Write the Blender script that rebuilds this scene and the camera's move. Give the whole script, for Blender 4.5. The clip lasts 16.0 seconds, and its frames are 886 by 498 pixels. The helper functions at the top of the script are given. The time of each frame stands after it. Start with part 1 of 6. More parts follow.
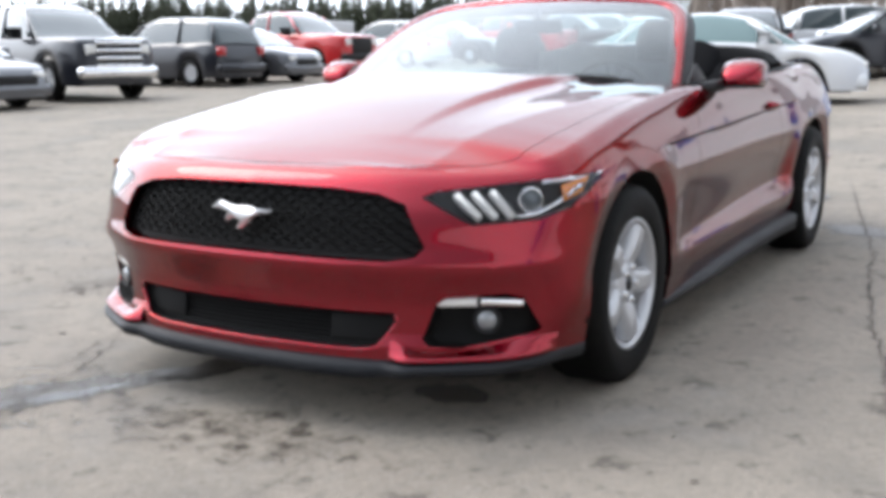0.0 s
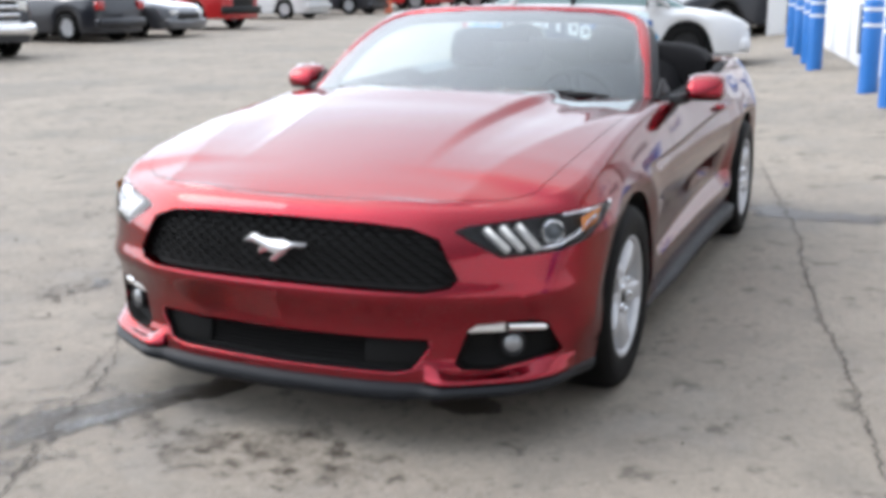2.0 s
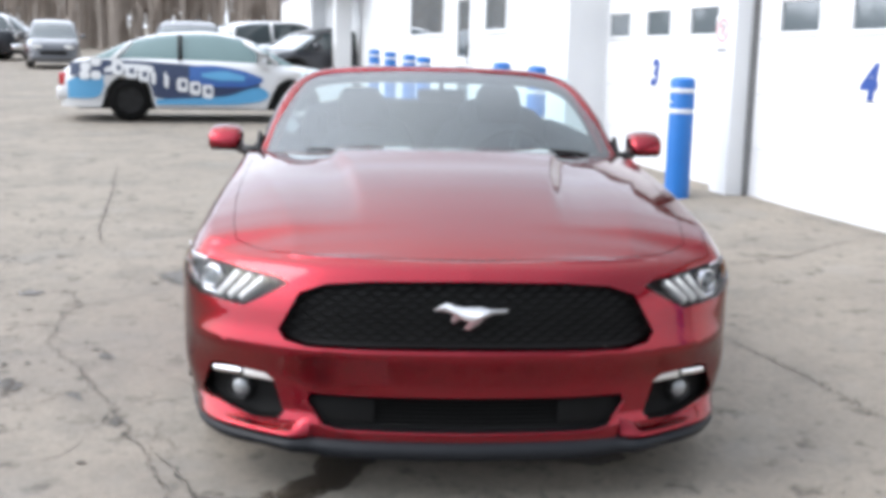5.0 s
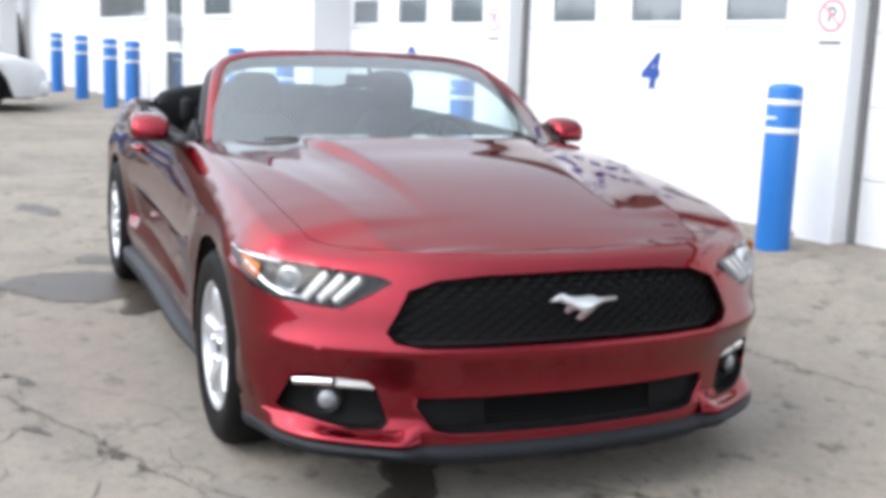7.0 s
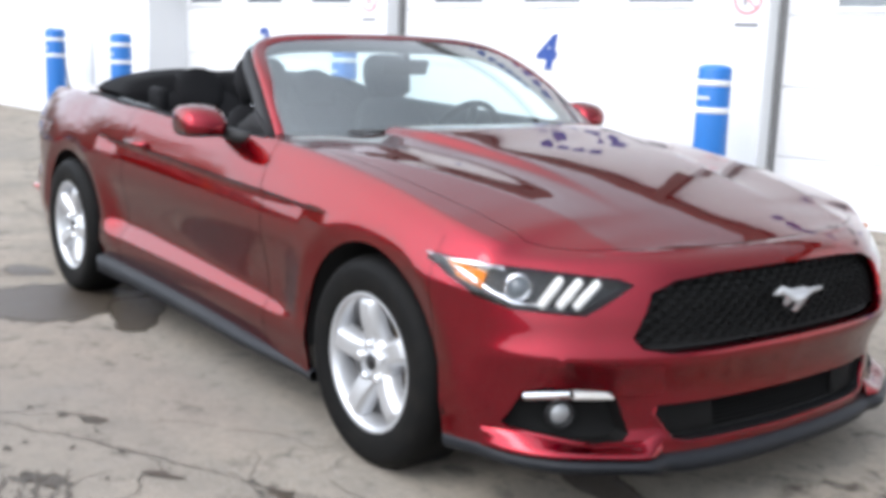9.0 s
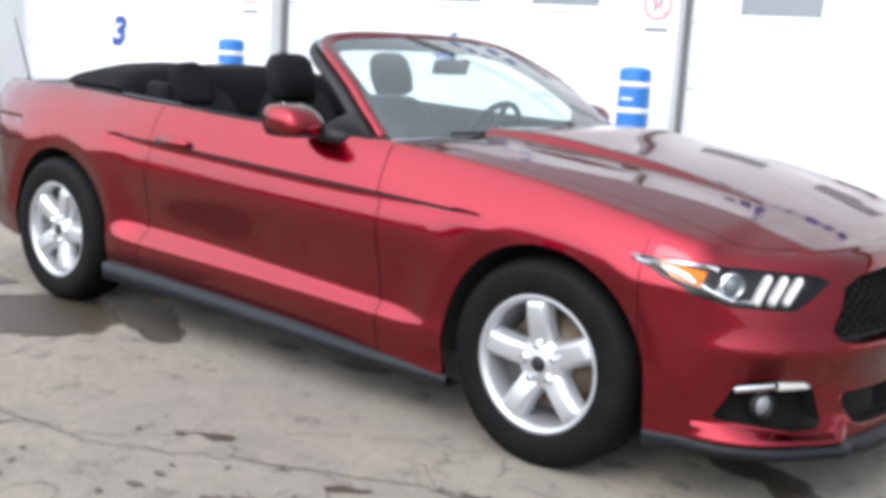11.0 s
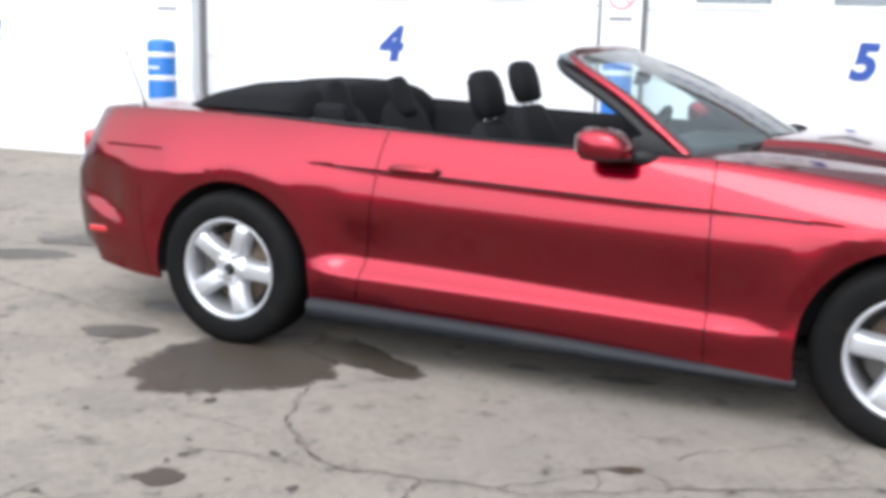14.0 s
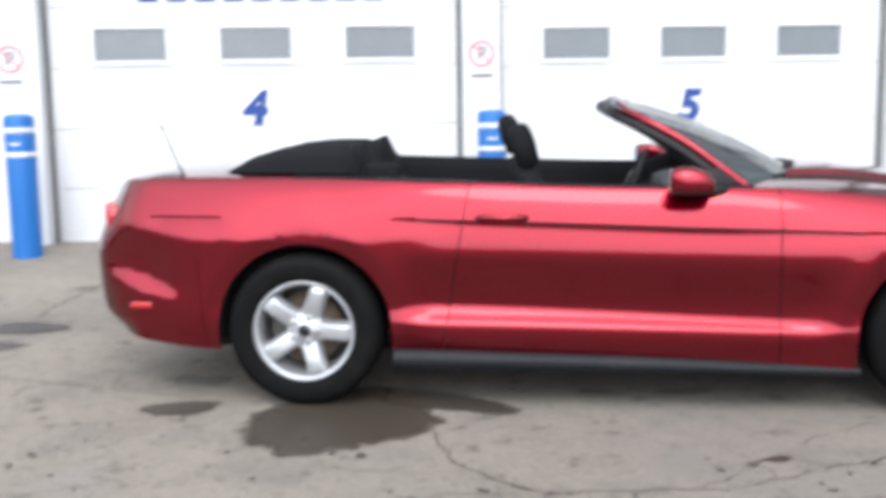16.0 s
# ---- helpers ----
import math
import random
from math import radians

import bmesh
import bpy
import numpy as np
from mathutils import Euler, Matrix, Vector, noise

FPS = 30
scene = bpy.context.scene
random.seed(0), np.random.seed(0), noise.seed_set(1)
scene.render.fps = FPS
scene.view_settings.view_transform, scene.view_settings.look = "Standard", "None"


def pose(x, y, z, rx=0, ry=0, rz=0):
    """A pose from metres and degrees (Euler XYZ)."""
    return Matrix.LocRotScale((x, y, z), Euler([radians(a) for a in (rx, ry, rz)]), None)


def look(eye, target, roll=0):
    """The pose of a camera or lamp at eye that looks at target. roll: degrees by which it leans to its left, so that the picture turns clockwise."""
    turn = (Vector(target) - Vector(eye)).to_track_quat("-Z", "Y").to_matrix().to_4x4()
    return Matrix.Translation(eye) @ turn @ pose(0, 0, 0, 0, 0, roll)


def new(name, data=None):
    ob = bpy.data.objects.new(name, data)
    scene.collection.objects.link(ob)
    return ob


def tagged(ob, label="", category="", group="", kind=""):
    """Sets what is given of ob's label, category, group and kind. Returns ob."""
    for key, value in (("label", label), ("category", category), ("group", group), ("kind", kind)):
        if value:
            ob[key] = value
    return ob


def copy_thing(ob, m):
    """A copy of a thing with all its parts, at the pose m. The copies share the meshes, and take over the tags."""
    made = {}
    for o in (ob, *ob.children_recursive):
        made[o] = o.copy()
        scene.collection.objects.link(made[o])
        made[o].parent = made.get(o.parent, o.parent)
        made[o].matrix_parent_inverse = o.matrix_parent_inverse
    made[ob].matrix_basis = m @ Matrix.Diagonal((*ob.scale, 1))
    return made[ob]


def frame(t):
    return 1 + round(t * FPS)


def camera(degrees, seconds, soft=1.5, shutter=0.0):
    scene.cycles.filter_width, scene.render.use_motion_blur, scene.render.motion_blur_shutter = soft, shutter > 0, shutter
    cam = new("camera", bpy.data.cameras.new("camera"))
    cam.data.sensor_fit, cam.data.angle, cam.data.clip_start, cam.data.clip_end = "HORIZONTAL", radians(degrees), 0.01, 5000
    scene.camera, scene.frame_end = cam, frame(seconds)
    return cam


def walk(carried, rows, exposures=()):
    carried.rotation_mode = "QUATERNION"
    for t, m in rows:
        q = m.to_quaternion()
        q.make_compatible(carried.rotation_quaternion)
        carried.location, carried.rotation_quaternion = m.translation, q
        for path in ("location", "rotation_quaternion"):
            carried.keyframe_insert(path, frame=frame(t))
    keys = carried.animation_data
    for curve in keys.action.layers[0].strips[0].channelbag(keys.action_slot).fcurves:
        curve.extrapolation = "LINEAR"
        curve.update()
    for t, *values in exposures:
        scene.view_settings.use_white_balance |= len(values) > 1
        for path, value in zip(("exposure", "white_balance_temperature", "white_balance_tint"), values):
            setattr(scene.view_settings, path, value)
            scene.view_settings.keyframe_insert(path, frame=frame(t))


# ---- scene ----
cam = camera(44.4, 16.0, 4.6, 0.5)
PATH = [
    (0, (4.807, 2.154, 1.099), (3.09, 1.192, 0.744), -0.5),
    (0.5, (4.803, 2.158, 1.298), (3.098, 1.202, 0.876), -0.2),
    (1, (4.843, 2.157, 1.398), (3.129, 1.228, 0.953), 2.0),
    (1.5, (5.058, 1.987, 1.393), (3.261, 1.204, 0.996), -0.8),
    (2, (5.159, 1.794, 1.4), (3.358, 1.053, 0.945), -0.2),
    (2.5, (5.188, 1.517, 1.399), (3.346, 0.878, 0.952), 0.3),
    (3, (5.33, 1.212, 1.394), (3.43, 0.742, 0.984), -0.3),
    (3.5, (5.434, 0.862, 1.428), (3.502, 0.504, 1.054), 1.0),
    (4, (5.425, 0.467, 1.421), (3.477, 0.255, 1.018), 1.3),
    (4.5, (5.491, 0.053, 1.395), (3.542, 0.038, 0.949), 0.4),
    (5, (5.477, -0.325, 1.403), (3.514, -0.172, 1.054), 1.3),
    (5.2, (5.452, -0.482, 1.378), (3.503, -0.287, 0.977), -0.5),
    (7.3, (4.895, -1.905, 1.347), (3.145, -1.007, 0.984), 2.4),
    (7.5, (4.825, -2.074, 1.353), (3.111, -1.113, 0.978), 2.5),
    (8, (4.61, -2.314, 1.319), (2.94, -1.264, 0.991), 3.1),
    (8.5, (4.371, -2.519, 1.334), (2.733, -1.435, 0.957), 3.7),
    (9, (4.082, -2.735, 1.322), (2.528, -1.532, 0.95), 1.9),
    (9.5, (3.782, -2.917, 1.304), (2.297, -1.627, 0.944), 1.1),
    (9.7, (3.689, -2.98, 1.31), (2.2, -1.703, 0.922), 3.0),
    (11.8, (2.749, -4.082, 1.287), (1.752, -2.396, 0.885), 1.6),
    (12, (2.611, -4.144, 1.341), (1.654, -2.444, 0.901), 1.5),
    (12.5, (2.266, -4.293, 1.358), (1.31, -2.584, 0.955), 2.4),
    (13, (1.942, -4.485, 1.365), (1.115, -2.715, 0.935), -1.1),
    (13.5, (1.578, -4.675, 1.369), (0.792, -2.876, 0.985), 0.3),
    (14, (1.225, -4.801, 1.39), (0.476, -2.989, 0.997), 1.5),
    (14.5, (0.822, -5.007, 1.38), (0.207, -3.154, 0.946), 1.5),
    (15, (0.414, -5.156, 1.386), (-0.151, -3.289, 0.948), 0.3),
    (15.5, (0.004, -5.392, 1.379), (-0.453, -3.482, 1.006), -1.4),
    (16, (-0.355, -5.489, 1.374), (-0.536, -3.518, 1.091), -0.9),
]
walk(cam, [(t, look(eye, target, roll)) for t, eye, target, roll in PATH], [(0, 0.21), (14.8, 0.20), (16.0, 0.02)])

# ---- light ----
SUN_AZ, SUN_EL = 275.0, 48.0          # where the veiled sun stands: compass angle in the plan, height
world = bpy.data.worlds.new("world")
scene.world = world
world.use_nodes = True
wn, wl = world.node_tree.nodes, world.node_tree.links
sky = wn.new("ShaderNodeTexSky")
sky.sky_type, sky.sun_disc = "NISHITA", False
sky.sun_elevation, sky.sun_rotation = radians(SUN_EL), radians(90 - SUN_AZ)
sky.dust_density, sky.air_density, sky.ozone_density = 4.0, 1.0, 1.0
cloud = wn.new("ShaderNodeTexNoise")
cloud.inputs["Scale"].default_value, cloud.inputs["Detail"].default_value = 1.6, 5
cramp = wn.new("ShaderNodeValToRGB")
cramp.color_ramp.elements[0].position, cramp.color_ramp.elements[0].color = 0.3, (9.9, 10.8, 12.4, 1)
cramp.color_ramp.elements[1].position, cramp.color_ramp.elements[1].color = 0.7, (12.9, 13.8, 15.2, 1)
veil = wn.new("ShaderNodeMix")
veil.data_type = "RGBA"
veil.inputs[0].default_value = 0.78
wl.new(cloud.outputs["Fac"], cramp.inputs[0])
wl.new(sky.outputs[0], veil.inputs["A"])
wl.new(cramp.outputs[0], veil.inputs["B"])
# the bare cloud is a little paler towards the horizon
wpos, wsep, wup, wmul = wn.new("ShaderNodeTexCoord"), wn.new("ShaderNodeSeparateXYZ"), wn.new("ShaderNodeMapRange"), wn.new("ShaderNodeVectorMath")
wl.new(wpos.outputs["Generated"], wsep.inputs[0])
wl.new(wsep.outputs["Z"], wup.inputs["Value"])
wup.inputs["To Min"].default_value, wup.inputs["To Max"].default_value = 0.95, 0.50
wmul.operation = "SCALE"
wl.new(veil.outputs["Result"], wmul.inputs[0])
# thicker cloud lies over the building's side, and it is brighter round the veiled sun
wside, wthin, wbase = wn.new("ShaderNodeVectorMath"), wn.new("ShaderNodeMath"), wn.new("ShaderNodeMath")
wside.operation, wside.inputs[1].default_value = "DOT_PRODUCT", (math.cos(radians(215)), math.sin(radians(215)), 0)
wl.new(wpos.outputs["Generated"], wside.inputs[0])
wthin.operation, wthin.inputs[1].default_value, wthin.inputs[2].default_value = "MULTIPLY_ADD", 0.62, 0.86
wl.new(wside.outputs["Value"], wthin.inputs[0])
wbase.operation = "MULTIPLY"
wl.new(wup.outputs[0], wbase.inputs[0])
wl.new(wthin.outputs[0], wbase.inputs[1])
wdot, whalf, wpow, wadd = wn.new("ShaderNodeVectorMath"), wn.new("ShaderNodeMath"), wn.new("ShaderNodeMath"), wn.new("ShaderNodeMath")
wdot.operation = "DOT_PRODUCT"
wdot.inputs[1].default_value = (math.cos(radians(SUN_AZ)) * math.cos(radians(SUN_EL)), math.sin(radians(SUN_AZ)) * math.cos(radians(SUN_EL)), math.sin(radians(SUN_EL)))
wl.new(wpos.outputs["Generated"], wdot.inputs[0])
wpow.operation, wpow.use_clamp = "POWER", True
wpow.inputs[1].default_value = 4.0
whalf.operation, whalf.inputs[1].default_value, whalf.inputs[2].default_value = "MULTIPLY_ADD", 0.5, 0.5
wl.new(wdot.outputs["Value"], whalf.inputs[0])
wl.new(whalf.outputs[0], wpow.inputs[0])
wadd.operation = "MULTIPLY_ADD"
wl.new(wpow.outputs[0], wadd.inputs[0])
wadd.inputs[1].default_value = 1.45
wl.new(wbase.outputs[0], wadd.inputs[2])
wl.new(wadd.outputs[0], wmul.inputs["Scale"])
wl.new(wmul.outputs[0], wn["Background"].inputs[0])
wn["Background"].inputs[1].default_value = 0.160
sun = new("sun", bpy.data.lights.new("sun", "SUN"))
sun.data.energy, sun.data.angle, sun.data.color = 0.8, radians(25), (1.0, 0.96, 0.9)
sun.matrix_world = look((0, 0, 30), (-math.cos(radians(SUN_AZ)) * 30 / math.tan(radians(SUN_EL)), -math.sin(radians(SUN_AZ)) * 30 / math.tan(radians(SUN_EL)), 0))
scene.view_settings.exposure = 0.21


# ---- materials ----
def mat(name, color, rough=0.5, metal=0.0, vary=0.12, grain=40.0, stain=1.5, bump=0.0, bump_grain=200.0, coat=0.0, ior=1.5, each=0.0, stain_color=None, stain_amount=0.0, spec=0.5):
    """A surface with fine grain, broad stains, uneven gloss and relief, in metres."""
    m = bpy.data.materials.new(name)
    m.use_nodes = True
    n, l = m.node_tree.nodes, m.node_tree.links
    b = n["Principled BSDF"]
    geo = n.new("ShaderNodeTexCoord")
    pos = geo.outputs["Object"]
    def tex(scale, detail=4.0, rough_=0.6):
        t = n.new("ShaderNodeTexNoise")
        t.inputs["Scale"].default_value, t.inputs["Detail"].default_value, t.inputs["Roughness"].default_value = scale, detail, rough_
        l.new(pos, t.inputs["Vector"])
        return t.outputs["Fac"]
    def math_(op, a, c):
        q = n.new("ShaderNodeMath")
        q.operation = op
        for i, v in ((0, a), (1, c)):
            if isinstance(v, (int, float)):
                q.inputs[i].default_value = v
            else:
                l.new(v, q.inputs[i])
        return q.outputs[0]
    fine, broad = tex(grain, 3), tex(stain, 5)
    f = math_("ADD", math_("MULTIPLY", math_("SUBTRACT", fine, 0.5), vary), math_("MULTIPLY", math_("SUBTRACT", broad, 0.5), vary * 1.6))
    if each:
        info = n.new("ShaderNodeObjectInfo")
        f = math_("ADD", f, math_("MULTIPLY", math_("SUBTRACT", info.outputs["Random"], 0.5), each))
    f = math_("ADD", f, 1.0)
    mul = n.new("ShaderNodeVectorMath")
    mul.operation = "SCALE"
    mul.inputs[0].default_value = color
    l.new(f, mul.inputs["Scale"])
    out = mul.outputs[0]
    if stain_color:
        r = n.new("ShaderNodeMapRange")
        r.inputs["From Min"].default_value, r.inputs["From Max"].default_value = 0.5, 0.72
        r.inputs["To Max"].default_value = stain_amount
        l.new(tex(stain * 2.3, 6, 0.65), r.inputs["Value"])
        mx = n.new("ShaderNodeMix")
        mx.data_type = "RGBA"
        l.new(r.outputs[0], mx.inputs[0])
        l.new(out, mx.inputs["A"])
        mx.inputs["B"].default_value = (*stain_color, 1)
        out = mx.outputs["Result"]
    l.new(out, b.inputs["Base Color"])
    l.new(math_("ADD", math_("MULTIPLY", math_("SUBTRACT", broad, 0.5), 0.25 * min(rough, 0.5)), rough), b.inputs["Roughness"])
    b.inputs["Metallic"].default_value, b.inputs["IOR"].default_value = metal, ior
    b.inputs["Coat Weight"].default_value, b.inputs["Coat Roughness"].default_value = coat, 0.03
    b.inputs["Coat IOR"].default_value = 1.5
    b.inputs["Specular IOR Level"].default_value = spec
    if bump:
        bp = n.new("ShaderNodeBump")
        bp.inputs["Strength"].default_value, bp.inputs["Distance"].default_value = 1.0, bump
        l.new(tex(bump_grain, 4), bp.inputs["Height"])
        l.new(bp.outputs[0], b.inputs["Normal"])
    return m


def glass(name, tint, rough=0.0, alpha=0.25, pale_mix=0.0):
    """Thin window glass: clear through, with a gloss that grows towards grazing."""
    m = bpy.data.materials.new(name)
    m.use_nodes = True
    n, l = m.node_tree.nodes, m.node_tree.links
    n.remove(n["Principled BSDF"])
    tr, gl, mx, fr = n.new("ShaderNodeBsdfTransparent"), n.new("ShaderNodeBsdfGlossy"), n.new("ShaderNodeMixShader"), n.new("ShaderNodeFresnel")
    tr.inputs[0].default_value = (*tint, 1)
    gl.inputs["Roughness"].default_value = rough
    fr.inputs[0].default_value = 1.0 + alpha * 2.2
    l.new(fr.outputs[0], mx.inputs[0])
    l.new(tr.outputs[0], mx.inputs[1])
    l.new(gl.outputs[0], mx.inputs[2])
    out = mx.outputs[0]
    # an even share of pale teal diffuse colour, mixed over the clear glass
    if pale_mix:
        di, m2 = n.new("ShaderNodeBsdfDiffuse"), n.new("ShaderNodeMixShader")
        di.inputs[0].default_value = (0.60, 0.76, 0.79, 1)
        m2.inputs[0].default_value = pale_mix
        l.new(out, m2.inputs[1])
        l.new(di.outputs[0], m2.inputs[2])
        out = m2.outputs[0]
    l.new(out, n["Material Output"].inputs[0])
    return m


def paint(name, color, metal=0.6, rough=0.32, coat=1.0, edge=None):
    """Car paint: metallic flake under a clear coat."""
    m = mat(name, color, rough, metal, 0.06, 900.0, 2.0, coat=coat)
    b = m.node_tree.nodes["Principled BSDF"]
    b.inputs["Coat IOR"].default_value = 1.45
    if edge:
        b.inputs["Specular Tint"].default_value = (*edge, 1)
    return m


M_RED = paint("ruby_metallic_paint", (0.236, 0.0003, 0.0115), 0.985, 0.25, 1.0, (0.20, 0.003, 0.020))
M_BLACK = mat("black_plastic", (0.009, 0.009, 0.00975), 0.5, vary=0.2, bump=0.0006, bump_grain=600, spec=0.3)
M_SKIRT = mat("grey_black_plastic", (0.00975, 0.01125, 0.01425), 0.5, spec=0.22, vary=0.2, bump=0.0004, bump_grain=500, stain_color=(0.04, 0.037, 0.034), stain_amount=0.2)
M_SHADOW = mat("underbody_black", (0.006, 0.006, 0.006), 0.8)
M_TYRE = mat("tyre_rubber", (0.005, 0.005, 0.005), 0.6, vary=0.3, grain=60, stain=4, bump=0.0006, bump_grain=300, stain_color=(0.03, 0.025, 0.02), stain_amount=0.2, spec=0.08)
M_GRILLE = mat("grille_black", (0.0045, 0.0045, 0.0045), 0.65, spec=0.12)
M_ALLOY = mat("silver_alloy", (0.45, 0.457, 0.472), 0.33, 0.6, vary=0.08, coat=0.3)
M_FOGLENS = mat("fog_lens", (0.225, 0.2325, 0.24), 0.12, 0.3, vary=0.2, coat=1.0)
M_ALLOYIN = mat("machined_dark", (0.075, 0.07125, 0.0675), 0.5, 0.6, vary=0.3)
M_RUST = mat("brake_rust", (0.12, 0.09, 0.06375), 0.6, 0.5, vary=0.4)
M_CHROME = mat("chrome", (0.85, 0.86, 0.88), 0.08, 1.0, vary=0.02)
M_SEAT = mat("black_cloth", (0.009, 0.009, 0.010), 0.85, vary=0.3, grain=120, bump=0.0003, bump_grain=300, spec=0.12)
M_SOFTTOP = mat("black_canvas", (0.007, 0.007, 0.0077), 0.9, vary=0.25, grain=120, bump=0.0004, bump_grain=300, spec=0.12)
M_GREYTRIM = mat("grey_trim", (0.06, 0.066, 0.072), 0.55, vary=0.15)
M_GLASS = glass("windscreen_glass", (0.68, 0.86, 0.86), 0.0, 0.46, 0.03)
M_LENS = glass("lamp_lens", (0.98, 0.98, 0.99), 0.0, 0.18)
M_AMBER = mat("amber_lens", (0.5625, 0.165, 0.015), 0.2, coat=1.0)
M_REDLENS = mat("red_lens", (0.4125, 0.0075, 0.01125), 0.15, coat=1.0)
M_WHITELAMP = mat("white_lamp_bar", (0.7125, 0.705, 0.675), 0.25, coat=0.6)
M_ASPHALT = mat("worn_asphalt", (0.235, 0.206, 0.170), 0.9, vary=0.42, grain=26, stain=0.8, bump=0.005, bump_grain=120, stain_color=(0.1387, 0.1275, 0.111), stain_amount=0.7, spec=0.25)


def weather(m):
    """Adds stone speckle, small dark pits and pale worn streaks to the asphalt."""
    n, l = m.node_tree.nodes, m.node_tree.links
    b = n["Principled BSDF"]
    src = b.inputs["Base Color"].links[0].from_socket
    pos = n.new("ShaderNodeTexCoord").outputs["Object"]
    for scale, detail, lo, hi, col, amount in ((150.0, 2, 0.56, 0.72, (0.345, 0.33, 0.307), 0.7), (210.0, 2, 0.58, 0.7, (0.0525, 0.0488, 0.045), 0.7), (17.0, 6, 0.56, 0.70, (0.0975, 0.0885, 0.075), 0.55), (5.5, 9, 0.57, 0.66, (0.075, 0.066, 0.0547), 0.7), (1.3, 8, 0.56, 0.75, (0.27, 0.259, 0.24), 0.5), (0.33, 6, 0.52, 0.66, (0.143, 0.135, 0.124), 0.45)):
        t, r, mx = n.new("ShaderNodeTexNoise"), n.new("ShaderNodeMapRange"), n.new("ShaderNodeMix")
        t.inputs["Scale"].default_value, t.inputs["Detail"].default_value, t.inputs["Roughness"].default_value = scale, detail, 0.65
        r.inputs["From Min"].default_value, r.inputs["From Max"].default_value, r.inputs["To Max"].default_value = lo, hi, amount
        mx.data_type = "RGBA"
        mx.inputs["B"].default_value = (*col, 1)
        l.new(pos, t.inputs["Vector"])
        l.new(t.outputs["Fac"], r.inputs["Value"])
        l.new(r.outputs[0], mx.inputs[0])
        l.new(src, mx.inputs["A"])
        src = mx.outputs["Result"]
    l.new(src, b.inputs["Base Color"])


weather(M_ASPHALT)
M_WET = mat("wet_asphalt", (0.056, 0.045, 0.034), 0.40, spec=0.28, vary=0.3, grain=60, stain=3, bump=0.0022, bump_grain=150)

def ragged(m):
    """Lets the stain break up towards its edge."""
    n, l = m.node_tree.nodes, m.node_tree.links
    at, t, ad, r, mx, tr = n.new("ShaderNodeAttribute"), n.new("ShaderNodeTexNoise"), n.new("ShaderNodeMath"), n.new("ShaderNodeMapRange"), n.new("ShaderNodeMixShader"), n.new("ShaderNodeBsdfTransparent")
    at.attribute_name = "fade"
    t.inputs["Scale"].default_value, t.inputs["Detail"].default_value, t.inputs["Roughness"].default_value = 11.0, 8.0, 0.7
    l.new(n.new("ShaderNodeTexCoord").outputs["Object"], t.inputs["Vector"])
    l.new(at.outputs["Fac"], ad.inputs[0])
    l.new(t.outputs["Fac"], ad.inputs[1])
    r.inputs["From Min"].default_value, r.inputs["From Max"].default_value, r.inputs["To Max"].default_value = 0.92, 1.22, 0.93
    l.new(ad.outputs[0], r.inputs["Value"])
    l.new(r.outputs[0], mx.inputs[0])
    l.new(tr.outputs[0], mx.inputs[1])
    l.new(n["Principled BSDF"].outputs[0], mx.inputs[2])
    l.new(mx.outputs[0], n["Material Output"].inputs[0])


ragged(M_WET)
M_PUDDLE = mat("shallow_water", (0.075, 0.0675, 0.0585), 0.2, vary=0.2, grain=60, stain=3, ior=1.33)
ragged(M_PUDDLE)
M_CRACK = mat("crack_dirt", (0.07125, 0.0615, 0.051), 0.9, vary=0.4, grain=50)
M_WALL = mat("white_wall_metal", (0.645, 0.6525, 0.66), 0.5, vary=0.04, grain=6, stain=0.6)
M_FASCIA = mat("brown_roof_metal", (0.060, 0.036, 0.028), 0.5, vary=0.15, grain=8, stain=0.8)
M_DOORW = mat("white_door_enamel", (0.66, 0.6675, 0.675), 0.42, vary=0.03, grain=8, stain=0.7, bump=0.0008, bump_grain=60)
M_SEAL = mat("grey_door_seal", (0.15, 0.15, 0.15), 0.7, vary=0.3)
M_BLUE = mat("blue_bollard_sleeve", (0.009, 0.1275, 0.4125), 0.42, vary=0.12, grain=20, stain=4)
M_NUMBLUE = mat("blue_numeral_paint", (0.009, 0.04875, 0.2325), 0.5, vary=0.1)
M_WHITE = mat("white_plastic", (0.6375, 0.645, 0.6525), 0.45, vary=0.05)
M_SIGNRED = mat("red_sign_ink", (0.555, 0.2025, 0.225), 0.5, vary=0.08)
M_INK = mat("faded_sign_ink", (0.165, 0.165, 0.18), 0.5)
# the blue-grey base holds some of the sky's reflection as colour
M_DARKGLASS = mat("dark_door_pane", (0.1125, 0.1312, 0.1425), 0.05, vary=0.3, stain=2.0, coat=1.0)
M_CONCRETE = mat("concrete_apron", (0.2475, 0.2325, 0.21), 0.85, vary=0.2, grain=60, stain=1.1, bump=0.003, bump_grain=140)


# ---- mesh helpers ----
def link_mesh(name, bm, material, parent=None, label="", smooth=True):
    me = bpy.data.meshes.new(name)
    bm.to_mesh(me)
    bm.free()
    me.materials.append(material)
    me.shade_smooth() if smooth else me.shade_flat()
    ob = new(name, me)
    if parent is not None:
        ob.parent = parent
    return tagged(ob, label)


def part(name, bm, material, parent, label="", smooth=True):
    return link_mesh(name, bm, material, parent, label, smooth)


def thing(name, label, category, m=Matrix(), group="", kind=""):
    ob = new(name)
    ob.empty_display_size = 0.2
    ob.matrix_basis = m
    return tagged(ob, label, category, group, kind)


